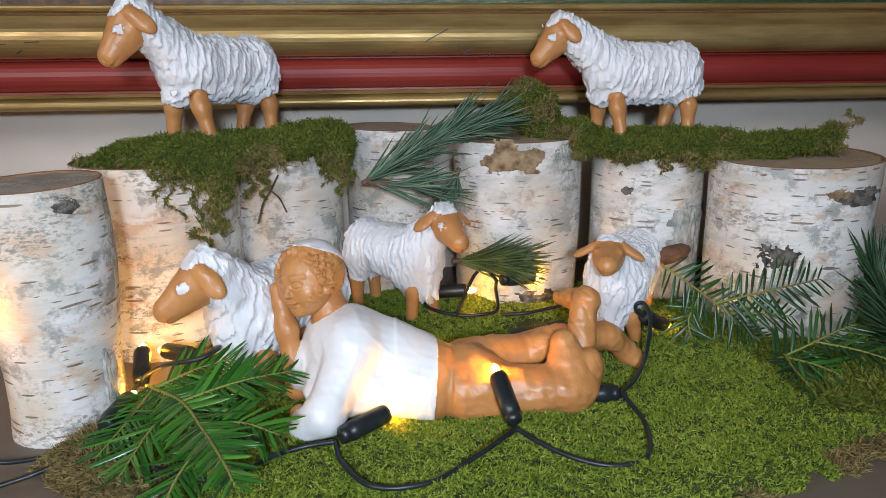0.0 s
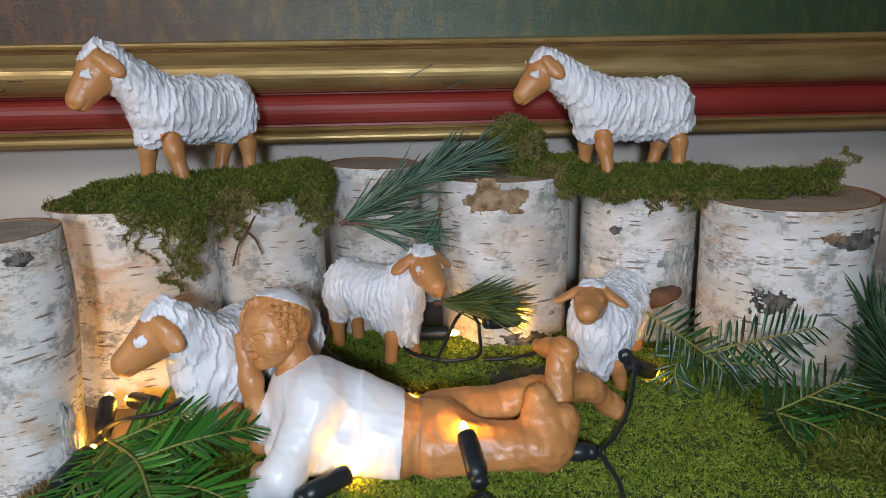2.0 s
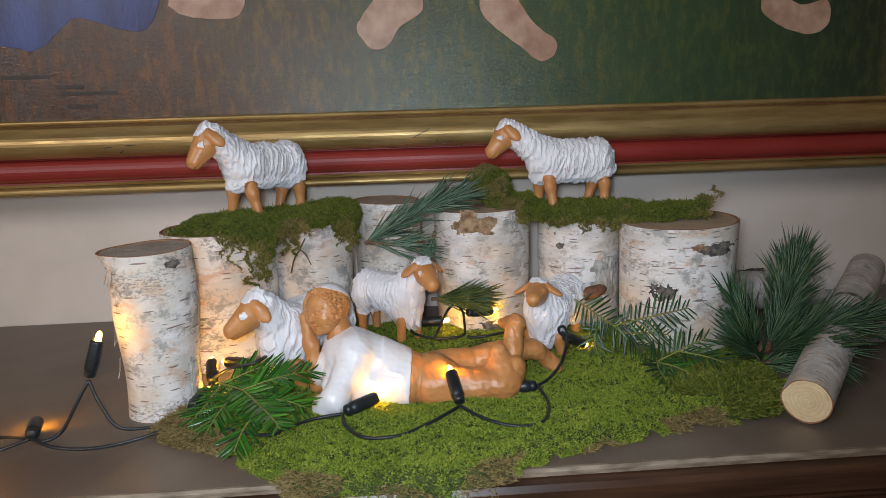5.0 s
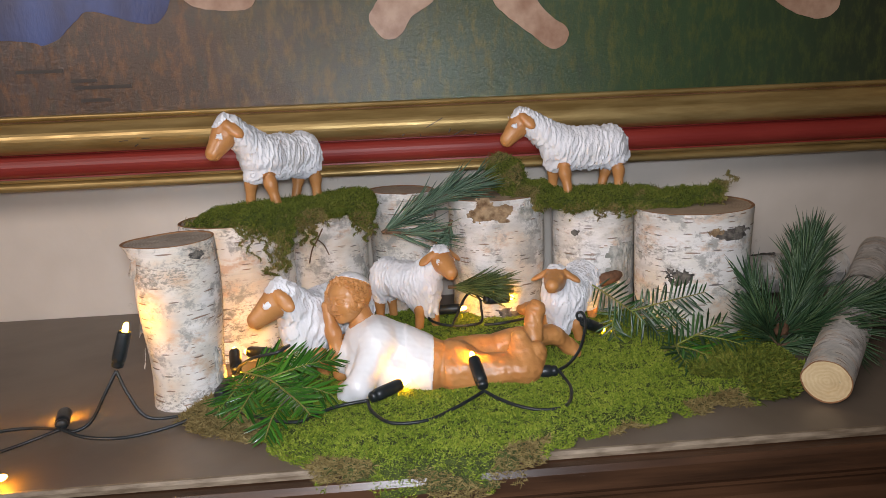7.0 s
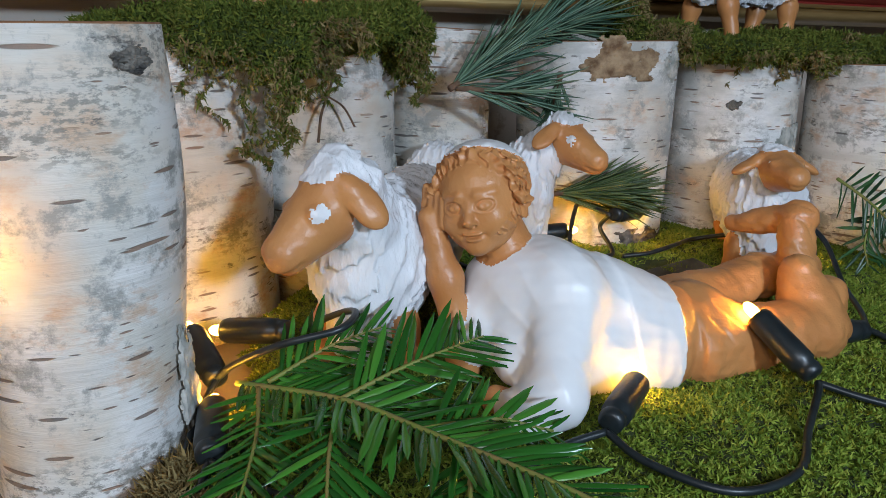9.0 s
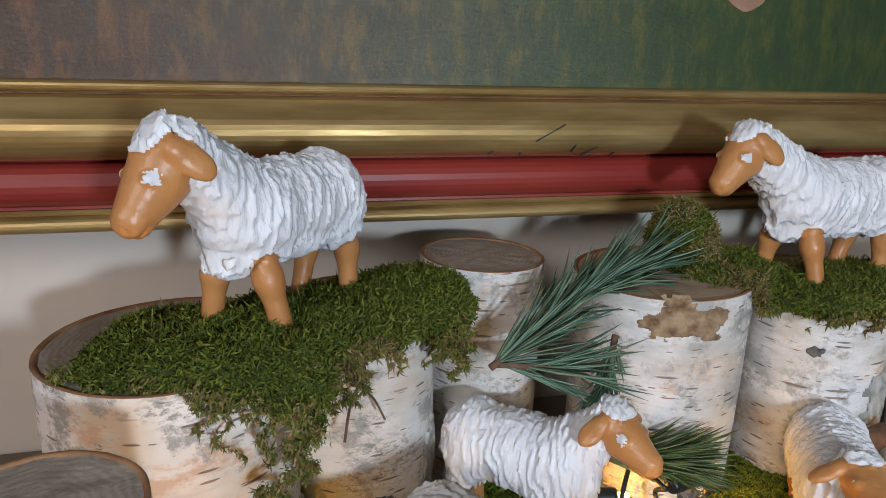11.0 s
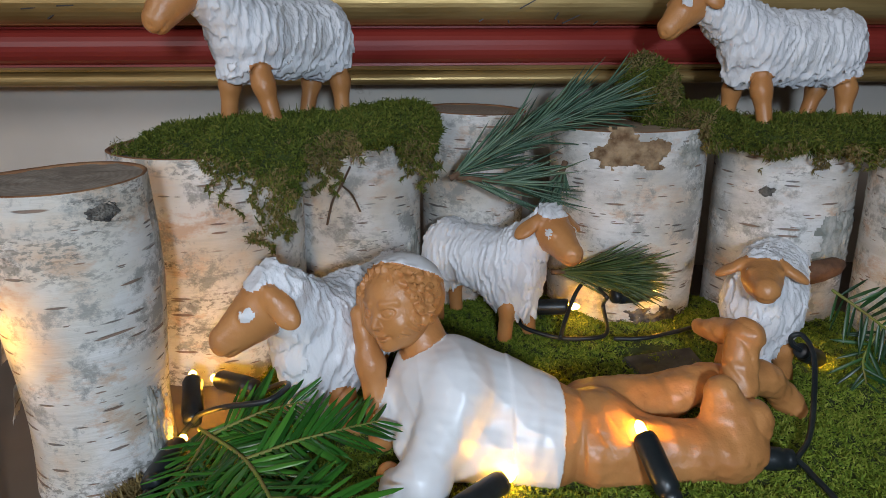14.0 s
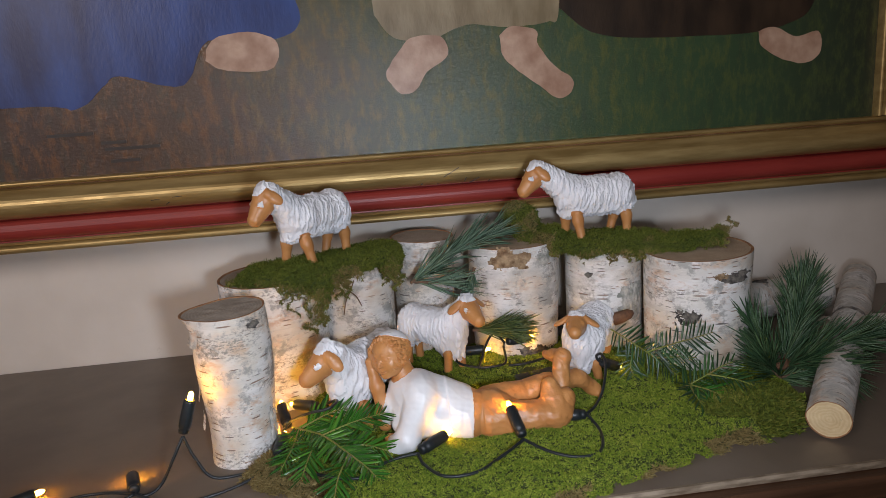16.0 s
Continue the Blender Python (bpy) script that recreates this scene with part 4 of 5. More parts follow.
def resting_boy():
    head = np.array((0.004, 0.441, 0.097))
    blobs = [
        ("cone", (0.012, 0.444, 0.083), (0.022, 0.435, 0.062), 0.0130, 0.0135, 1),
        # shirt
        ("cone", (0.030, 0.432, 0.052), (0.088, 0.416, 0.031), 0.0262, 0.0232, 0),
        ("cone", (0.034, 0.408, 0.026), (0.086, 0.408, 0.020), 0.0190, 0.0195, 0),
        ("cone", (0.018, 0.440, 0.055), (0.034, 0.416, 0.058), 0.0170, 0.0190, 0),
        ("cone", (0.034, 0.409, 0.054), (0.014, 0.382, 0.022), 0.0160, 0.0128, 0),
        ("cone", (0.014, 0.382, 0.022), (0.004, 0.384, 0.013), 0.0125, 0.0125, 0),
        ("ball", (0.001, 0.388, 0.013), (0.0085, 0.0125, 0.0105), (0, 0, 20), 0, 0, 0.003),
        ("cone", (0.012, 0.446, 0.052), (-0.002, 0.428, 0.030), 0.0140, 0.0112, 0),
        ("cone", (0.020, 0.428, 0.046), (0.010, 0.410, 0.026), 0.0165, 0.0120, 0),
        # propped arm and hand
        ("cone", (-0.008, 0.430, 0.018), (-0.014, 0.440, 0.060), 0.0082, 0.0068, 1),
        ("cone", (-0.014, 0.440, 0.060), (-0.0195, 0.447, 0.088), 0.0072, 0.0056, 1),
        *[("cone", (-0.0195 + 0.0016 * k, 0.452 - 0.0042 * k, 0.086), (-0.0190 + 0.0012 * k, 0.4515 - 0.0040 * k, 0.1015 - 0.001 * k), 0.0030, 0.0021, 1, 0.0012) for k in range(4)],
        ("cone", (0.006, 0.388, 0.012), (-0.004, 0.402, 0.013), 0.0070, 0.0065, 1),
        # hips and legs
        ("cone", (0.070, 0.418, 0.030), (0.116, 0.416, 0.028), 0.0212, 0.0222, 1),
        ("cone", (0.110, 0.406, 0.020), (0.176, 0.400, 0.021), 0.0200, 0.0168, 1),
        ("cone", (0.184, 0.402, 0.022), (0.181, 0.414, 0.049), 0.0190, 0.0105, 1, 0.004),
        ("ball", (0.198, 0.407, 0.034), (0.0105, 0.0110, 0.0130), (0, 0, 0), 1, 0, 0.003),
        ("ball", (0.168, 0.392, 0.023), (0.0150, 0.0085, 0.0120), (0, 20, 0), 1, 0, 0.003),
        ("cone", (0.110, 0.434, 0.029), (0.158, 0.440, 0.032), 0.0175, 0.0150, 1, 0.0015),
        ("ball", (0.170, 0.440, 0.038), (0.0190, 0.0135, 0.0125), (0, -24, 0), 1, 0, 0.0040),
        ("cone", (0.198, 0.428, 0.046), (0.2005, 0.437, 0.072), 0.0108, 0.0092, 1, 0.003),
        ("ball", (0.205, 0.435, 0.074), (0.0085, 0.0090, 0.0085), (0, 0, 0), 1, 0, 0.003),
        ("cone", (0.203, 0.438, 0.073), (0.194, 0.476, 0.062), 0.0088, 0.0058, 1, 0.003),
        ("cone", (0.185, 0.442, 0.038), (0.222, 0.447, 0.040), 0.0135, 0.0098, 1, 0.002),
        ("cone", (0.222, 0.447, 0.040), (0.245, 0.456, 0.022), 0.0090, 0.0072, 1),
        ("cone", (0.244, 0.456, 0.022), (0.250, 0.450, 0.015), 0.0074, 0.0060, 1),
    ]

    def relief(p, which):
        folds = 0.0016 * wave_noise(p * np.array((1.0, 1.0, 0.5)), 150, 3) + 0.0004 * (1 - np.abs(np.sin(p[:, 0] * 190 + p[:, 2] * 150 + 3 * wave_noise(p, 90, 12)))) ** 2 + 0.0004 * wave_noise(p, 480, 13)
        hem_lip = np.where((p[:, 0] > 0.062) & (p[:, 0] < 0.0885 + 0.10 * (p[:, 2] - 0.03)), 0.0011, 0.0)
        creases = -0.0007 * np.exp(-(np.sin(p[:, 0] * 260 + p[:, 2] * 170 + 2.5 * wave_noise(p, 80, 15)) / 0.16) ** 2) * (wave_noise(p, 60, 16) > 0.15)
        clay = 0.0005 * wave_noise(p, 320, 4) + np.where(p[:, 0] > 0.1, 1.0, 0.0) * (0.0022 * wave_noise(p, 150, 14) + 0.0008 * wave_noise(p, 420, 17) + creases)
        return np.where(which == 0, folds, clay) + hem_lip

    def paint(mid, index):
        hem = 0.0885 + 0.0012 * wave_noise(mid, 200, 21) + 0.10 * (mid[:, 2] - 0.03)
        index = np.where((mid[:, 0] > 0.05) & (mid[:, 0] < hem), 0, np.where(mid[:, 0] >= hem, 1, index))
        return index

    body = modelled("clay_boy_statue", blobs, [TUNIC, CLAY], 0.0011, 0.008, relief, paint, raw=True)
    skull = boy_head()
    m = pose(head[0], head[1], head[2], 0, 0, -41) @ pose(0, 0, 0, 4, -10, 0) @ Matrix.Diagonal((1.0, 1.0, 1.0, 1))
    turn = np.array(m)
    placed = skull[0] @ turn[:3, :3].T + turn[:3, 3]
    me = mesh_from("clay_boy_statue", np.concatenate((body[0], placed)), np.concatenate((body[1], skull[1] + len(body[0]))), [TUNIC, CLAY], np.concatenate((body[2], skull[2])))
    ob = new("clay_boy_statue", me)
    return tagged(ob, "terracotta clay statue of a resting boy in white shirt", "statue")


resting_boy()


# ---- moss ----
EDGE_LINE = [(-0.165, 0.372), (-0.13, 0.345), (-0.08, 0.322), (-0.045, 0.285), (-0.01, 0.255), (0.05, 0.243), (0.12, 0.240), (0.17, 0.258), (0.22, 0.283), (0.28, 0.298), (0.345, 0.318), (0.42, 0.322), (0.455, 0.345), (0.475, 0.40), (0.51, 0.48), (0.50, 0.56), (0.38, 0.60), (0.25, 0.66), (0.10, 0.67), (-0.04, 0.62), (-0.10, 0.54), (-0.105, 0.47), (-0.15, 0.41)]


def within(px, py, line):
    inside = np.zeros(len(px), bool)
    n = len(line)
    for i in range(n):
        (x0, y0), (x1, y1) = line[i], line[(i + 1) % n]
        cross = ((y0 > py) != (y1 > py)) & (px < (x1 - x0) * (py - y0) / (y1 - y0 + 1e-12) + x0)
        inside ^= cross
    return inside


def edge_gap(px, py, line):
    best = np.full(len(px), 9.0)
    n = len(line)
    for i in range(n):
        a, b = np.array(line[i]), np.array(line[(i + 1) % n])
        d = b - a
        t = np.clip(((px - a[0]) * d[0] + (py - a[1]) * d[1]) / (d @ d), 0, 1)
        best = np.minimum(best, np.hypot(px - a[0] - t * d[0], py - a[1] - t * d[1]))
    return best


def moss_height(px, py):
    p = np.stack([px, py, 0 * px], 1)
    gap = edge_gap(px, py, EDGE_LINE)
    h = 0.011 + 0.012 * np.clip((py - 0.46) / 0.12, 0, 1) + 0.0045 * wave_noise(p, 60, 2) + 0.003 * wave_noise(p, 170, 5) + 0.0022 * wave_noise(p, 480, 8)
    h += 0.022 * np.exp(-(((px - 0.405) / 0.05) ** 2 + ((py - 0.375) / 0.045) ** 2))
    h = 0.002 + h * np.clip(gap / 0.02, 0, 1) ** 0.6
    return h - np.clip(0.262 - py, 0, 1) * 1.3


def moss_ground():
    rng = np.random.default_rng(5)
    n = 620000
    px, py = rng.uniform(-0.18, 0.52, n), rng.uniform(0.23, 0.68, n)
    wob = np.stack([px, py, 0 * px], 1)
    qx, qy = px + 0.010 * wave_noise(wob, 130, 7), py + 0.012 * wave_noise(wob, 110, 9)
    ok = within(qx, qy, EDGE_LINE)
    px, py = px[ok], py[ok]
    gap = edge_gap(px, py, EDGE_LINE)
    thin = np.exp(-(((px - 0.185) / 0.026) ** 2 + ((py - 0.535) / 0.014) ** 2))
    ok = rng.uniform(0, 1, len(px)) > thin * 1.1
    px, py, gap = px[ok], py[ok], gap[ok]
    z = moss_height(px, py)
    roots = np.stack([px, py, z - 0.003], 1)
    lean = np.stack([wave_noise(roots, 300, 1), wave_noise(roots, 300, 2), 0 * px], 1) * 0.9
    ways = np.stack([rng.normal(0, 0.75, len(px)), rng.normal(-0.15, 0.75, len(px)), rng.uniform(0.1, 0.85, len(px))], 1) + lean
    dry = ((gap < 0.014) & (py < 0.42) & (wave_noise(roots, 70, 4) > 0.05)) | ((gap < 0.026) & (px < -0.07) & (py < 0.42))
    clump = ~dry & (np.hypot((px - 0.41) / 0.062, (py - 0.375) / 0.058) + 0.25 * wave_noise(roots, 90, 6) < 1)
    ob = new("moss_clump", blades_mesh("moss_clump", roots[clump] + np.array((0, 0, 0.003)), ways[clump] * np.array((1.3, 1.3, 0.9)), 0.0075, 0.0015, MOSS_DARK, 3, 0.8))
    tagged(ob, "loose dark olive moss clump at the carpet's end", "moss", kind="stuff")
    plain = ~dry & ~clump
    ob = new("moss_carpet", blades_mesh("moss_carpet", roots[plain], ways[plain], 0.0032, 0.0010, MOSS, 1, 0.9))
    tagged(ob, "thick bright green moss carpet spread on the table", "moss", kind="stuff")
    ob2 = new("dried_moss", blades_mesh("dried_moss", roots[dry], ways[dry] * np.array((1, 1, 0.5)), 0.0060, 0.0010, MOSS_TAN, 2, 0.9))
    tagged(ob2, "yellowed dry moss along the carpet's edge", "moss", kind="stuff")
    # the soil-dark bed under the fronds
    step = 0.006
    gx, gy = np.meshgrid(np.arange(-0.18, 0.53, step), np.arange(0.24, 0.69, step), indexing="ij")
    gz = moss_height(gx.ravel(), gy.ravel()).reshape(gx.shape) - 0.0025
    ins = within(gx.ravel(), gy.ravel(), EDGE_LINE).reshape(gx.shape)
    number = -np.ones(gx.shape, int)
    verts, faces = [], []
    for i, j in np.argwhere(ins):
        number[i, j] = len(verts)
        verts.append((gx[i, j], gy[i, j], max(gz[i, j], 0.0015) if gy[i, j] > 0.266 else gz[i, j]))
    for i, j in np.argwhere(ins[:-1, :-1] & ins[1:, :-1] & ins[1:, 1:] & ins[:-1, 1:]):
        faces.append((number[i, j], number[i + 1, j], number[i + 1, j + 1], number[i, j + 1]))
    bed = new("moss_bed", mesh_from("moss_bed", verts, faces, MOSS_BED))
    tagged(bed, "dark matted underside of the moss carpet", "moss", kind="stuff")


moss_ground()


def moss_mat(name, blobs, label, seed, count, strands, tan=0.25):
    """A pad of moss over the log tops: a matted body and loose fronds over it, with hanging strands."""
    rng = np.random.default_rng(seed)

    def relief(p, which):
        return 0.0036 * wave_noise(p, 150, seed) + 0.0042 * wave_noise(p, 420, seed + 1)
    pad = thing(name, Matrix.Identity(4), label, "moss", "moss pads on the logs")
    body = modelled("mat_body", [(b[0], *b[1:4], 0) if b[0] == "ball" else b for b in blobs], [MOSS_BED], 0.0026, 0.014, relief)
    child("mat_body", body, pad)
    nv = len(body.vertices)
    co = np.empty(nv * 3)
    body.vertices.foreach_get("co", co)
    co = co.reshape(-1, 3)
    no = np.empty(nv * 3)
    body.vertex_normals.foreach_get("vector", no)
    no = no.reshape(-1, 3)
    pick = rng.integers(0, nv, count)
    roots = co[pick] + rng.normal(0, 0.0016, (count, 3)) - no[pick] * 0.001
    ways = no[pick] * 0.5 + rng.normal(0, 0.7, (count, 3)) + np.array((0, -0.1, 0.05))
    rim = co[(no[:, 1] < -0.55) & (no[:, 2] < 0.35)]
    tufts = [(tuple(c), rng.uniform(0.006, 0.020), rng.uniform(-0.004, 0.004), rng.uniform(0.10, 0.28)) for c in rim[rng.integers(0, len(rim), 42)]]
    for start, drop, sway, thick in strands + tufts:
        m = int(900 * thick)
        t = rng.uniform(0, 1, m) ** 0.8
        c = np.array(start) + np.stack([sway * np.sin(t * 3.0) + 0.004 * np.sin(t * 11 + start[0] * 90), -0.004 * np.sin(t * 5), -drop * t], 1)
        c += rng.normal(0, 0.0035, (m, 3)) * (1.15 - t)[:, None] * thick
        roots = np.concatenate([roots, c])
        ways = np.concatenate([ways, rng.normal(0, 0.7, (m, 3)) + np.array((0, -0.2, -0.9))])
    loose = np.arange(len(roots)) >= count
    dry = (((wave_noise(roots, 75, seed + 3) > 0.55 - tan) & (rng.uniform(0, 1, len(roots)) < 0.7)) | (loose & (rng.uniform(0, 1, len(roots)) < 0.45)))
    for mat, sel, nm in ((MOSS_DARK, ~dry, "fronds"), (MOSS_TAN, dry, "dried_fronds")):
        ob = child(nm, blades_mesh(nm, roots[sel], ways[sel], np.where(rng.random(sel.sum()) < 0.05, 0.0060, 0.0030), 0.0010, mat, seed, 1.0), pad)
        tagged(ob, kind="stuff")
    return pad


moss_mat("moss_pad", [
    ("ball", (-0.156, 0.570, 0.169), (0.026, 0.030, 0.007), (0, 0, 0)),
    ("ball", (-0.130, 0.585, 0.171), (0.032, 0.040, 0.008), (0, 0, 0)), ("ball", (-0.100, 0.565, 0.172), (0.046, 0.038, 0.012), (0, 0, 0)),
    ("ball", (-0.050, 0.585, 0.177), (0.050, 0.050, 0.010), (0, 0, 0)), ("ball", (0.000, 0.612, 0.180), (0.030, 0.042, 0.011), (0, 0, 0)),
    ("ball", (0.017, 0.600, 0.170), (0.014, 0.022, 0.020), (0, 0, 0)), ("ball", (-0.078, 0.530, 0.168), (0.018, 0.008, 0.012), (0, 0, 0)),
    ("ball", (-0.070, 0.532, 0.154), (0.008, 0.005, 0.014), (0, 0, 0)), ("ball", (-0.044, 0.566, 0.174), (0.012, 0.010, 0.010), (0, 0, 0)),
], "thick green moss pad draped over two log tops", 3, 150000, [
    ((-0.094, 0.526, 0.168), 0.046, 0.004, 0.5), ((-0.104, 0.528, 0.168), 0.042, -0.008, 0.22), ((-0.080, 0.524, 0.158), 0.045, 0.003, 0.8),
    ((-0.068, 0.525, 0.146), 0.036, -0.005, 0.7), ((-0.078, 0.523, 0.125), 0.022, -0.014, 0.5), ((-0.122, 0.527, 0.169), 0.026, 0.004, 0.2),
    ((-0.055, 0.545, 0.165), 0.028, 0.004, 0.5), ((-0.044, 0.556, 0.160), 0.026, 0.003, 0.3), ((0.020, 0.580, 0.158), 0.026, 0.002, 0.6),
    ((0.028, 0.592, 0.160), 0.020, 0.001, 0.5), ((-0.178, 0.555, 0.174), 0.010, -0.010, 0.5),
])
moss_mat("moss_pad", [
    ("ball", (0.208, 0.640, 0.200), (0.022, 0.026, 0.022), (0, 25, 0)), ("ball", (0.196, 0.632, 0.216), (0.012, 0.014, 0.013), (0, 25, 0)),
    ("ball", (0.235, 0.625, 0.180), (0.030, 0.035, 0.010), (0, 0, 0)), ("ball", (0.285, 0.602, 0.171), (0.048, 0.048, 0.009), (0, 0, 0)),
    ("ball", (0.340, 0.592, 0.170), (0.045, 0.048, 0.010), (0, 0, 0)), ("ball", (0.385, 0.570, 0.168), (0.035, 0.034, 0.008), (0, 0, 0)),
    ("ball", (0.420, 0.548, 0.171), (0.030, 0.020, 0.008), (0, -8, 0)), ("ball", (0.448, 0.534, 0.180), (0.014, 0.008, 0.008), (0, -35, 0)),
], "green moss pad lying over three log tops", 6, 140000, [
    ((0.290, 0.558, 0.172), 0.014, 0.002, 0.5), ((0.345, 0.556, 0.170), 0.016, 0.003, 0.6), ((0.375, 0.548, 0.168), 0.016, 0.002, 0.4),
    ((0.455, 0.530, 0.186), -0.016, 0.010, 0.4),
], tan=0.35)


# ---- greenery ----
def needle_blade(length, width, mat):
    """One flat pointed needle along y with a raised rib."""
    rows = [(0.0, 0.25), (0.12, 0.75), (0.45, 1.0), (0.8, 0.8), (1.0, 0.06)]
    verts, faces = [], []
    for t, w in rows:
        y, z = t * length, -0.05 * length * t * t
        verts += [(-width * w / 2, y, z), (0, y, z + width * 0.22), (width * w / 2, y, z)]
    for i in range(len(rows) - 1):
        o = i * 3
        faces += [(o, o + 1, o + 4, o + 3), (o + 1, o + 2, o + 5, o + 4)]
    return mesh_from("needle", verts, faces, mat)


NEEDLES = [needle_blade(0.0285, 0.0028, YEW), needle_blade(0.0245, 0.0027, YEW), needle_blade(0.0195, 0.0025, YEW)]
DARK_NEEDLES = [needle_blade(0.0245, 0.0024, YEW_DARK), needle_blade(0.0210, 0.0023, YEW_DARK), needle_blade(0.0170, 0.0021, YEW_DARK)]


def yew_twig(parent, points, seed, gap=0.0034, up=(0, 0, 1), size=1.0, open_angle=58, r=0.0011, kit=None):
    """A twig with two combed rows of flat needles; each needle is a piece of its own."""
    rng = random.Random(seed)
    path = smooth_path(points, 12)
    child("twig", tube_mesh("twig", path, lambda t: r * (1 - 0.55 * t), YEW_STEM, 6), parent, "green and brown twig")
    up = Vector(up).normalized()
    total = sum((b - a).length for a, b in zip(path, path[1:]))
    done, nxt, s = 0.0, 0.004, 1
    for a, b in zip(path, path[1:]):
        d = (b - a).normalized()
        step = (b - a).length
        while nxt <= done + step:
            p = a + d * (nxt - done)
            t = nxt / total
            out = d.cross(up).normalized() * s
            angle = radians(open_angle - 22 * t + rng.uniform(-9, 9))
            way = (d * math.cos(angle) + out * math.sin(angle) + up * rng.uniform(-0.16, 0.22)).normalized()
            nrm = (up + Vector((rng.uniform(-0.5, 0.5), rng.uniform(-0.5, 0.5), 0))).normalized()
            x = way.cross(nrm).normalized()
            z = x.cross(way)
            me = (kit or NEEDLES)[min(2, int(rng.random() * 2 + (t > 0.75) + (t < 0.08)))]
            k = size * rng.uniform(0.85, 1.12) * (1 - 0.35 * max(0, t - 0.7) / 0.3)
            m = Matrix(((x.x, way.x, z.x, p.x), (x.y, way.y, z.y, p.y), (x.z, way.z, z.z, p.z), (0, 0, 0, 1))) @ Matrix.Diagonal((k, k, k, 1))
            ob = child("needle", me, parent)
            ob.matrix_basis = m
            s = -s
            nxt += gap * 0.5 * rng.uniform(0.8, 1.25)
        done += step
    return path


sprig = thing("yew_sprig", Matrix.Identity(4), "fresh dark green yew sprig lying in front of the boy", "sprig", "yew sprigs")
yew_twig(sprig, [(-0.112, 0.432, 0.026), (-0.076, 0.390, 0.033), (-0.051, 0.345, 0.037), (-0.030, 0.303, 0.041), (-0.020, 0.282, 0.041)], 1, up=(0.1, -0.35, 1), r=0.0014, size=1.12)
yew_twig(sprig, [(-0.076, 0.390, 0.033), (-0.052, 0.393, 0.040), (-0.030, 0.396, 0.044), (-0.008, 0.408, 0.042)], 2, up=(0.0, -0.45, 1), size=1.1)
yew_twig(sprig, [(-0.076, 0.390, 0.033), (-0.086, 0.362, 0.030), (-0.094, 0.330, 0.020)], 3, up=(0.0, -0.3, 1))
yew_twig(sprig, [(-0.100, 0.420, 0.030), (-0.074, 0.424, 0.040), (-0.050, 0.424, 0.046)], 4, up=(0.0, -0.4, 1))
yew_twig(sprig, [(-0.056, 0.354, 0.036), (-0.030, 0.352, 0.036), (-0.008, 0.346, 0.030)], 5, up=(0.1, -0.35, 1))
yew_twig(sprig, [(-0.104, 0.420, 0.028), (-0.108, 0.390, 0.024), (-0.118, 0.358, 0.016)], 6, up=(0.0, -0.3, 1), size=0.9)
yew_twig(sprig, [(-0.046, 0.334, 0.038), (-0.056, 0.308, 0.030), (-0.060, 0.288, 0.020)], 7, up=(0.0, -0.3, 1), size=0.95)

sprig = thing("yew_sprig", Matrix.Identity(4), "dark green yew sprig leaning against a thick birch log", "sprig", "yew sprigs")
yew_twig(sprig, [(0.276, 0.474, 0.086), (0.296, 0.466, 0.072), (0.317, 0.462, 0.056), (0.336, 0.458, 0.040), (0.352, 0.452, 0.026)], 11, up=(-0.2, -1, 0.35), gap=0.0044, size=1.05, open_angle=70, kit=DARK_NEEDLES)
yew_twig(sprig, [(0.317, 0.462, 0.056), (0.350, 0.460, 0.064), (0.385, 0.458, 0.071), (0.400, 0.458, 0.074)], 12, up=(-0.1, -1, 0.45), gap=0.0046, size=1.1, open_angle=72, kit=DARK_NEEDLES)
yew_twig(sprig, [(0.326, 0.460, 0.048), (0.352, 0.456, 0.048), (0.376, 0.452, 0.046)], 13, up=(0, -0.8, 0.7), gap=0.0046, open_angle=66, kit=DARK_NEEDLES)
yew_twig(sprig, [(0.306, 0.465, 0.064), (0.296, 0.462, 0.044), (0.298, 0.458, 0.028)], 14, up=(-0.3, -1, 0.3), gap=0.0046, open_angle=66, kit=DARK_NEEDLES)
sprig = thing("yew_sprig", Matrix.Identity(4), "dark green yew sprig lying on moss beside a log", "sprig", "yew sprigs")
yew_twig(sprig, [(0.338, 0.420, 0.022), (0.364, 0.416, 0.036), (0.388, 0.415, 0.048), (0.402, 0.415, 0.052)], 21, up=(0, -0.7, 0.8), gap=0.0044, size=1.1, open_angle=64, kit=DARK_NEEDLES)
yew_twig(sprig, [(0.348, 0.420, 0.028), (0.362, 0.395, 0.030), (0.376, 0.368, 0.026)], 22, up=(0.1, -0.5, 0.9), gap=0.0044, kit=NEEDLES)
yew_twig(sprig, [(0.350, 0.418, 0.030), (0.344, 0.395, 0.028), (0.346, 0.372, 0.020)], 23, up=(0.1, -0.5, 0.9), gap=0.0044, kit=DARK_NEEDLES)
yew_twig(sprig, [(0.370, 0.416, 0.040), (0.392, 0.395, 0.040), (0.408, 0.372, 0.038)], 24, up=(0.1, -0.5, 0.9), gap=0.0044, kit=DARK_NEEDLES)


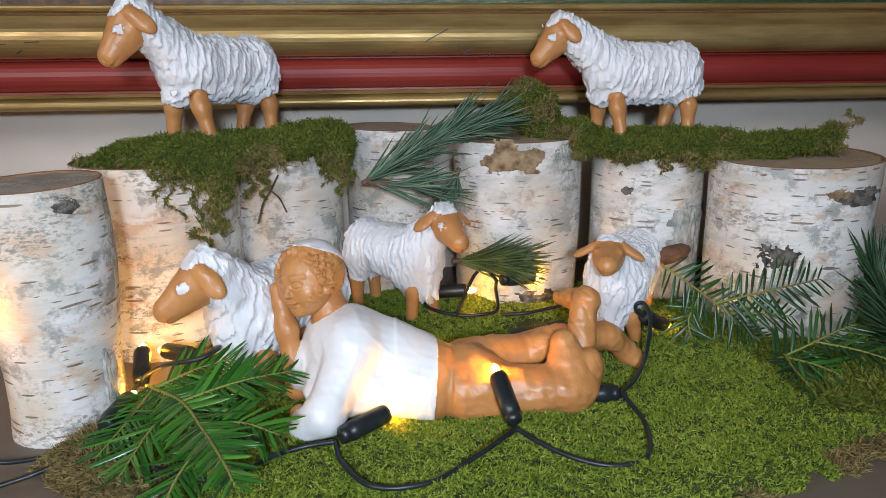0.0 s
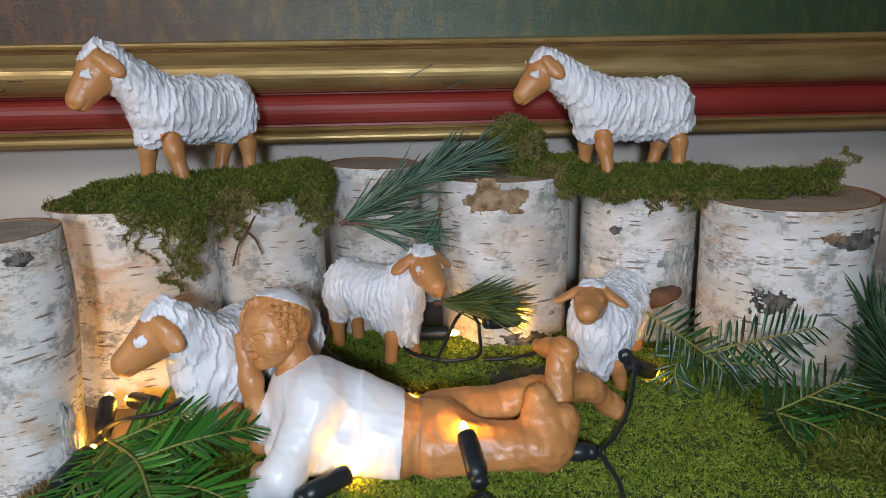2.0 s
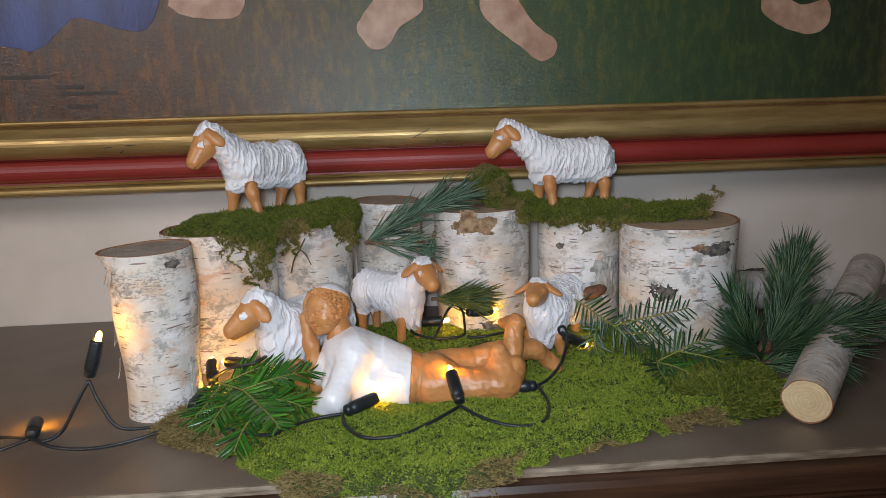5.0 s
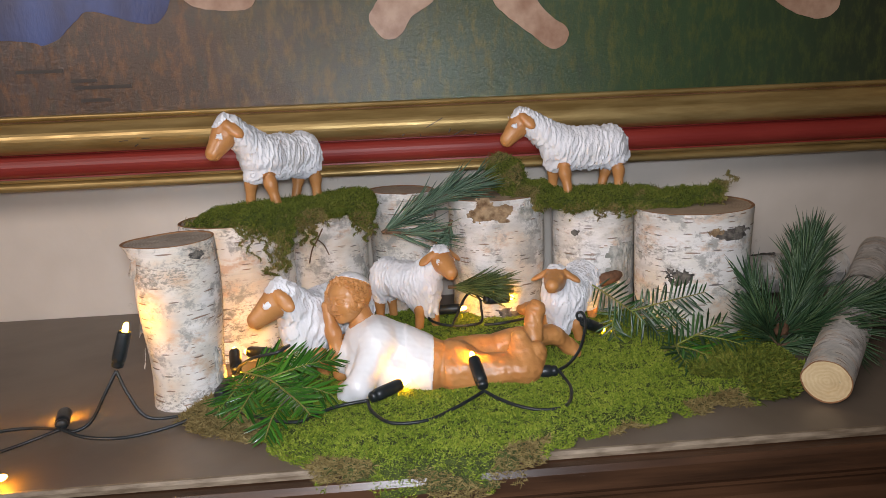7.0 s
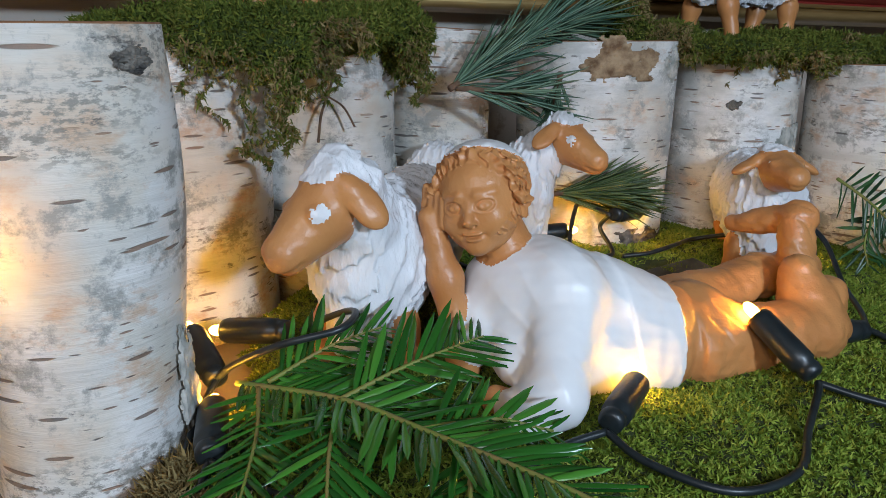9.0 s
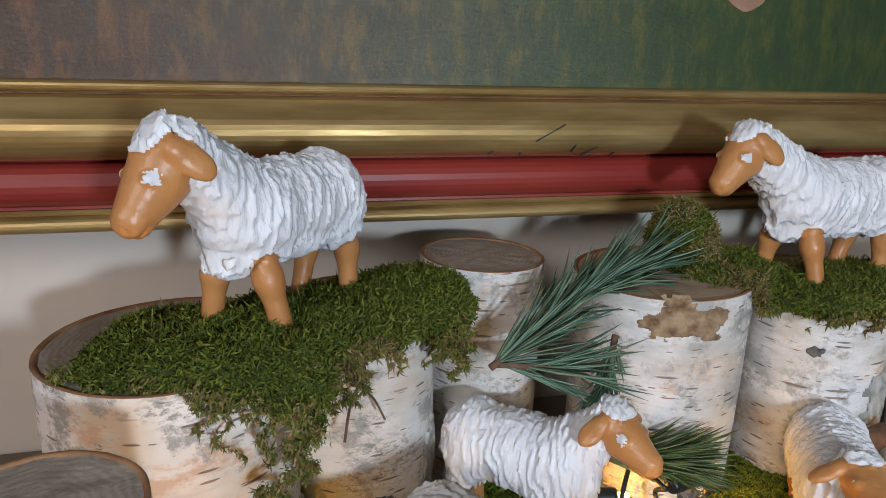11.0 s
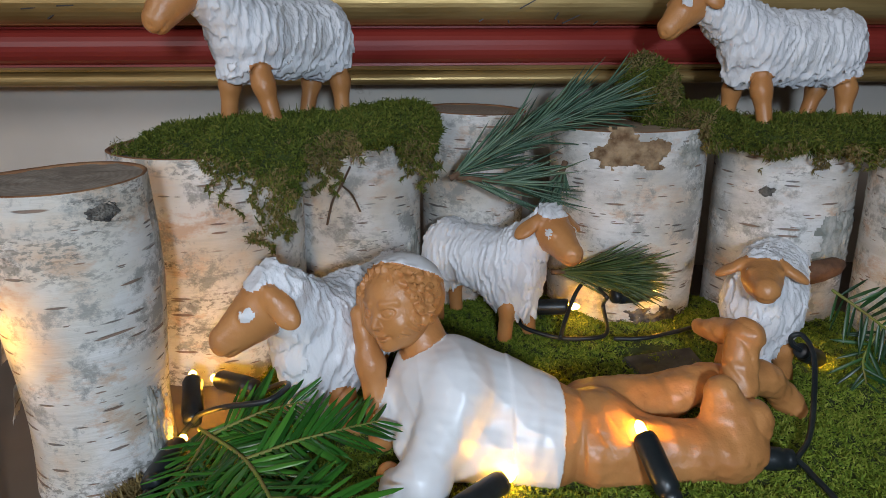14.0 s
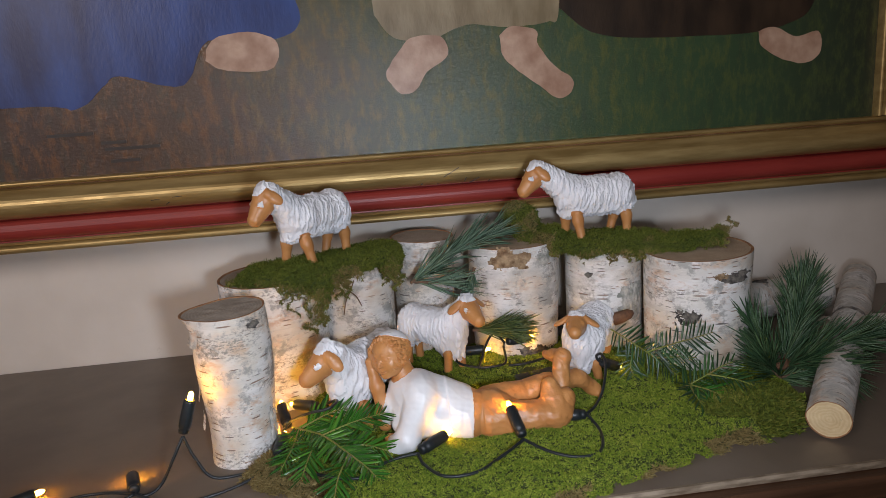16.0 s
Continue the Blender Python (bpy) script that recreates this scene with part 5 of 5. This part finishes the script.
def pine_branch(label, runs, mat, seed, length, count, spread=0.55, sag=0.12, group="pine branches"):
    """A pine branch: brown twigs and bundles of long thin needles that sweep forward."""
    rng = np.random.default_rng(seed)
    branch = thing("pine_branch", Matrix.Identity(4), label, "branch", group)
    roots, ways = [], []
    for points, share in runs:
        path = smooth_path(points, 10)
        child("twig", tube_mesh("twig", path, lambda t: 0.0024 * (1 - 0.5 * t), TWIG, 7), branch, "rough brown twig")
        arr = np.array([tuple(v) for v in path])
        n = int(count * share)
        t = np.repeat(rng.uniform(0.0, 1.0, n // 3 + 1), 3)[:n] * (len(arr) - 1.001)
        i = t.astype(int)
        p = arr[i] + (arr[i + 1] - arr[i]) * (t - i)[:, None]
        d = arr[i + 1] - arr[i]
        d /= np.linalg.norm(d, axis=1)[:, None]
        off = np.repeat(rng.normal(0, 1, (n // 3 + 1, 3)), 3, 0)[:n] + rng.normal(0, 0.16, (n, 3))
        off -= (off * d).sum(1)[:, None] * d
        off /= np.linalg.norm(off, axis=1)[:, None]
        w = d + off * np.repeat(rng.uniform(0.12, spread, n // 3 + 1), 3)[:n, None]
        w[:, 2] -= sag * rng.uniform(0, 1, n)
        roots.append(p)
        ways.append(w)
    roots, ways = np.concatenate(roots), np.concatenate(ways)
    n = len(roots)
    ways /= np.linalg.norm(ways, axis=1)[:, None]
    a = np.cross(ways, rng.normal(size=(n, 3)))
    a /= np.linalg.norm(a, axis=1)[:, None]
    b = np.cross(ways, a)
    L = (length * rng.uniform(0.7, 1.1, n))[:, None]
    verts, wd = [], 0.00095
    for t, w in ((0, 0.7), (0.35, 1.0), (0.75, 0.9), (1.0, 0.1)):
        c = roots + ways * L * t + b * L * 0.10 * t * t
        for k in range(3):
            ang = k * 2.094
            verts.append(c + a * (wd * w * math.cos(ang)) + b * (wd * w * math.sin(ang)))
    verts = np.stack(verts, 1).reshape(-1, 3)
    o = np.arange(n)[:, None] * 12
    faces = []
    for j in range(3):
        for k in range(3):
            q = np.array([[j * 3 + k, j * 3 + (k + 1) % 3, j * 3 + 3 + (k + 1) % 3, j * 3 + 3 + k]])
            faces += (o + q).tolist()
    ob = child("needles", mesh_from("needles", verts, faces, mat), branch, "long thin pine needles")
    tagged(ob, kind="stuff")
    return branch


pine_branch("blue-green pine branch leaning between two birch logs", [([(0.040, 0.575, 0.142), (0.075, 0.585, 0.160), (0.112, 0.598, 0.178), (0.150, 0.608, 0.190)], 0.75), ([(0.045, 0.577, 0.143), (0.070, 0.574, 0.140), (0.088, 0.574, 0.138)], 0.13)], PINE, 1, 0.062, 380, 0.60, 0.0)
pine_branch("small green pine twig hanging between two logs", [([(0.128, 0.585, 0.152), (0.118, 0.574, 0.130), (0.106, 0.566, 0.112)], 1.0)], PINE, 2, 0.026, 130, 0.6)
pine_branch("green pine tuft stuck in before a birch log", [([(0.120, 0.580, 0.066), (0.140, 0.574, 0.068), (0.160, 0.568, 0.068)], 1.0)], PINE_WARM, 3, 0.054, 380, 0.45, 0.14)
pine_branch("bushy dark pine branch standing behind the moss", [([(0.488, 0.455, 0.018), (0.520, 0.475, 0.060), (0.540, 0.495, 0.098)], 0.42), ([(0.490, 0.452, 0.022), (0.530, 0.440, 0.046), (0.565, 0.430, 0.056)], 0.26), ([(0.486, 0.460, 0.020), (0.478, 0.474, 0.040), (0.468, 0.486, 0.066)], 0.14), ([(0.490, 0.450, 0.022), (0.505, 0.425, 0.038), (0.520, 0.405, 0.040)], 0.14), ([(0.484, 0.446, 0.008), (0.470, 0.440, 0.022), (0.462, 0.436, 0.034)], 0.10), ([(0.476, 0.452, 0.004), (0.498, 0.446, 0.012), (0.515, 0.445, 0.022)], 0.14)], PINE_DEEP, 4, 0.060, 1500, 0.75, 0.1)

cone_bit = thing("pine_bud", pose(0.480, 0.440, 0.030, 20, 40, 10) @ Matrix.Diagonal((0.7, 0.7, 0.7, 1)), "rough reddish-brown pine bud among needles", "bud")
child("bud_body", lathe_mesh("bud_body", [(0.002, -0.012), (0.007, -0.008), (0.010, 0.0), (0.008, 0.008), (0.002, 0.013)], BARKCHIP, 12), cone_bit)
chip = thing("bark_piece", pose(0.318, 0.552, 0.072, 10, 75, 15), "reddish-brown stick of bark between two logs", "bark")
child("bark_stick", lathe_mesh("bark_stick", [(0.004, -0.020), (0.0075, -0.016), (0.0085, 0.0), (0.007, 0.014), (0.003, 0.020)], BARKCHIP, 10), chip)
twig_bit = thing("dry_twig", Matrix.Identity(4), "thin dry brown twig caught in the moss pad", "twig")
child("twig", tube_mesh("twig", smooth_path([(-0.034, 0.586, 0.150), (-0.040, 0.576, 0.138), (-0.046, 0.568, 0.128), (-0.050, 0.560, 0.112)], 6), 0.0009, TWIG, 6), twig_bit)
child("twig", tube_mesh("twig", smooth_path([(-0.040, 0.576, 0.138), (-0.032, 0.570, 0.132), (-0.026, 0.566, 0.120)], 6), 0.0007, TWIG, 6), twig_bit)


slate = thing("slate_piece", pose(0.190, 0.514, 0.013, 5, -3, 4), "flat dark grey slate piece lying on moss behind the boy", "stone")
bm = boxed((-0.026, -0.015, -0.006), (0.026, 0.015, 0.007), 0.002)
for v in bm.verts:
    v.co += Vector([0.0022 * noise.noise(v.co * 70 + Vector((k * 9, 3, 1))) for k in range(3)])
part("stone_body", bm, mottled("dark_slate", (0.035, 0.038, 0.036), (0.085, 0.088, 0.08), 70, 0.7, 0.6, 260), slate)


# ---- string of lights ----
string = thing("fairy_light_string", Matrix.Identity(4), "dark green cable string with lit warm-white lamps", "string lights")
HOLDER = [(0.0035, 0.0), (0.0052, 0.001), (0.0056, 0.004), (0.0050, 0.0062), (0.0062, 0.0072), (0.0064, 0.012), (0.0063, 0.034), (0.0056, 0.0365), (0.0040, 0.0367), (0.0040, 0.0345)]
GLASS = [(0.0006, 0.0), (0.0026, 0.0004), (0.0028, 0.005), (0.0024, 0.008), (0.0012, 0.0098), (0.0004, 0.0102)]
holder_mesh = lathe_mesh("lamp_holder", HOLDER, PLASTIC, 20)
bulb_mesh = lathe_mesh("bulb", GLASS, BULB, 12)
LAMPS = [
    ((0.055, 0.381, 0.0215), (0.023, 0.357, 0.0185)),
    ((0.129, 0.389, 0.0400), (0.135, 0.356, 0.0205)),
    ((0.180, 0.401, 0.0170), (0.217, 0.395, 0.0185)),
    ((0.294, 0.502, 0.0240), (0.268, 0.483, 0.0400)),
    ((-0.114, 0.484, 0.0300), (-0.080, 0.458, 0.0350)),
    ((-0.129, 0.478, 0.0330), (-0.120, 0.445, 0.0230)),
    ((-0.122, 0.426, 0.0200), (-0.125, 0.388, 0.0190)),
    ((0.1335, 0.574, 0.0390), (0.0970, 0.583, 0.0360)),
    ((0.196, 0.574, 0.0490), (0.158, 0.556, 0.0530)),
    ((0.094, 0.490, 0.0180), (0.060, 0.505, 0.0260)),
    ((-0.203, 0.384, 0.0930), (-0.215, 0.381, 0.0550)),
    ((-0.278, 0.399, 0.0090), (-0.263, 0.360, 0.0100)),
    ((-0.369, 0.384, 0.0090), (-0.398, 0.362, 0.0090)),
    ((-0.272, 0.272, 0.0090), (-0.300, 0.250, 0.0090)),
]
for tip, tail in LAMPS:
    tip, tail = Vector(tip), Vector(tail)
    d = tip - tail
    m = Matrix.Translation(tip - d.normalized() * 0.0367) @ d.to_track_quat("Z", "Y").to_matrix().to_4x4()
    holder = child("lamp_holder", holder_mesh, string, "dark green plastic lamp holder", m)
    child("bulb", bulb_mesh, holder, "glowing warm-white bulb", Matrix.Translation((0, 0, 0.0352)))
CABLES = [
    [(0.023, 0.357, 0.0170), (0.028, 0.338, 0.014), (0.046, 0.314, 0.013), (0.077, 0.314, 0.013), (0.105, 0.334, 0.014), (0.128, 0.350, 0.018), (0.135, 0.356, 0.0190)],
    [(0.135, 0.356, 0.0190), (0.148, 0.341, 0.016), (0.165, 0.326, 0.014), (0.184, 0.318, 0.013), (0.203, 0.321, 0.013), (0.214, 0.336, 0.013), (0.221, 0.362, 0.014), (0.219, 0.385, 0.017), (0.217, 0.395, 0.0185)],
    [(0.217, 0.395, 0.0185), (0.234, 0.412, 0.020), (0.253, 0.440, 0.026), (0.266, 0.466, 0.044), (0.266, 0.480, 0.052), (0.261, 0.484, 0.050), (0.262, 0.484, 0.044), (0.268, 0.483, 0.040)],
    [(0.023, 0.357, 0.0170), (0.005, 0.357, 0.015), (-0.014, 0.350, 0.014), (-0.040, 0.330, 0.013), (-0.080, 0.345, 0.014), (-0.110, 0.372, 0.014), (-0.125, 0.388, 0.0180)],
    [(-0.080, 0.458, 0.0350), (-0.066, 0.446, 0.046), (-0.060, 0.430, 0.052), (-0.070, 0.418, 0.050), (-0.094, 0.424, 0.044), (-0.112, 0.438, 0.032), (-0.120, 0.445, 0.023)],
    [(-0.120, 0.445, 0.0230), (-0.129, 0.425, 0.016), (-0.134, 0.405, 0.010), (-0.128, 0.390, 0.012), (-0.125, 0.388, 0.018)],
    [(-0.125, 0.388, 0.0180), (-0.134, 0.377, 0.010), (-0.160, 0.382, 0.004), (-0.190, 0.376, 0.008), (-0.206, 0.378, 0.032), (-0.215, 0.381, 0.0550)],
    [(-0.215, 0.381, 0.0550), (-0.226, 0.374, 0.034), (-0.240, 0.370, 0.010), (-0.252, 0.362, 0.005), (-0.263, 0.360, 0.0090)],
    [(-0.134, 0.377, 0.0080), (-0.165, 0.358, 0.004), (-0.200, 0.345, 0.003), (-0.235, 0.347, 0.005), (-0.263, 0.360, 0.0090)],
    [(-0.263, 0.360, 0.0090), (-0.300, 0.378, 0.004), (-0.335, 0.376, 0.003), (-0.370, 0.350, 0.004), (-0.398, 0.362, 0.0090)],
    [(-0.263, 0.360, 0.0090), (-0.290, 0.345, 0.004), (-0.320, 0.310, 0.004), (-0.318, 0.265, 0.004), (-0.300, 0.250, 0.0090)],
    [(-0.398, 0.362, 0.0090), (-0.42, 0.36, 0.003), (-0.46, 0.35, 0.003), (-0.60, 0.33, 0.003), (-0.85, 0.40, 0.003)],
    [(0.060, 0.505, 0.0260), (0.046, 0.518, 0.030), (0.036, 0.540, 0.032), (0.022, 0.560, 0.036), (0.020, 0.590, 0.044)],
    [(0.0970, 0.583, 0.0360), (0.094, 0.560, 0.030), (0.118, 0.545, 0.026), (0.145, 0.540, 0.027), (0.158, 0.550, 0.028), (0.160, 0.570, 0.040), (0.158, 0.556, 0.0530)],
    [(0.120, 0.540, 0.0280), (0.128, 0.560, 0.034), (0.140, 0.575, 0.052), (0.152, 0.585, 0.056), (0.158, 0.556, 0.0530)],
    [(0.160, 0.540, 0.0260), (0.180, 0.535, 0.028), (0.205, 0.540, 0.030), (0.235, 0.550, 0.030), (0.262, 0.505, 0.044), (0.268, 0.483, 0.0400)],
    [(0.255, 0.690, 0.020), (0.256, 0.690, 0.070), (0.262, 0.685, 0.120), (0.266, 0.690, 0.148), (0.262, 0.70, 0.120), (0.258, 0.71, 0.04), (0.256, 0.72, 0.004)],
]
for points in CABLES:
    child("cable", tube_mesh("cable", smooth_path(points, 9), 0.00165, PLASTIC, 8), string, "dark green rubber cable")
plug = child("plug", lathe_mesh("plug", [(0.004, 0.0), (0.009, 0.004), (0.0095, 0.03), (0.006, 0.045), (0.003, 0.05)], PLASTIC, 14), string, "black moulded plug", pose(0.256, 0.690, 0.020))
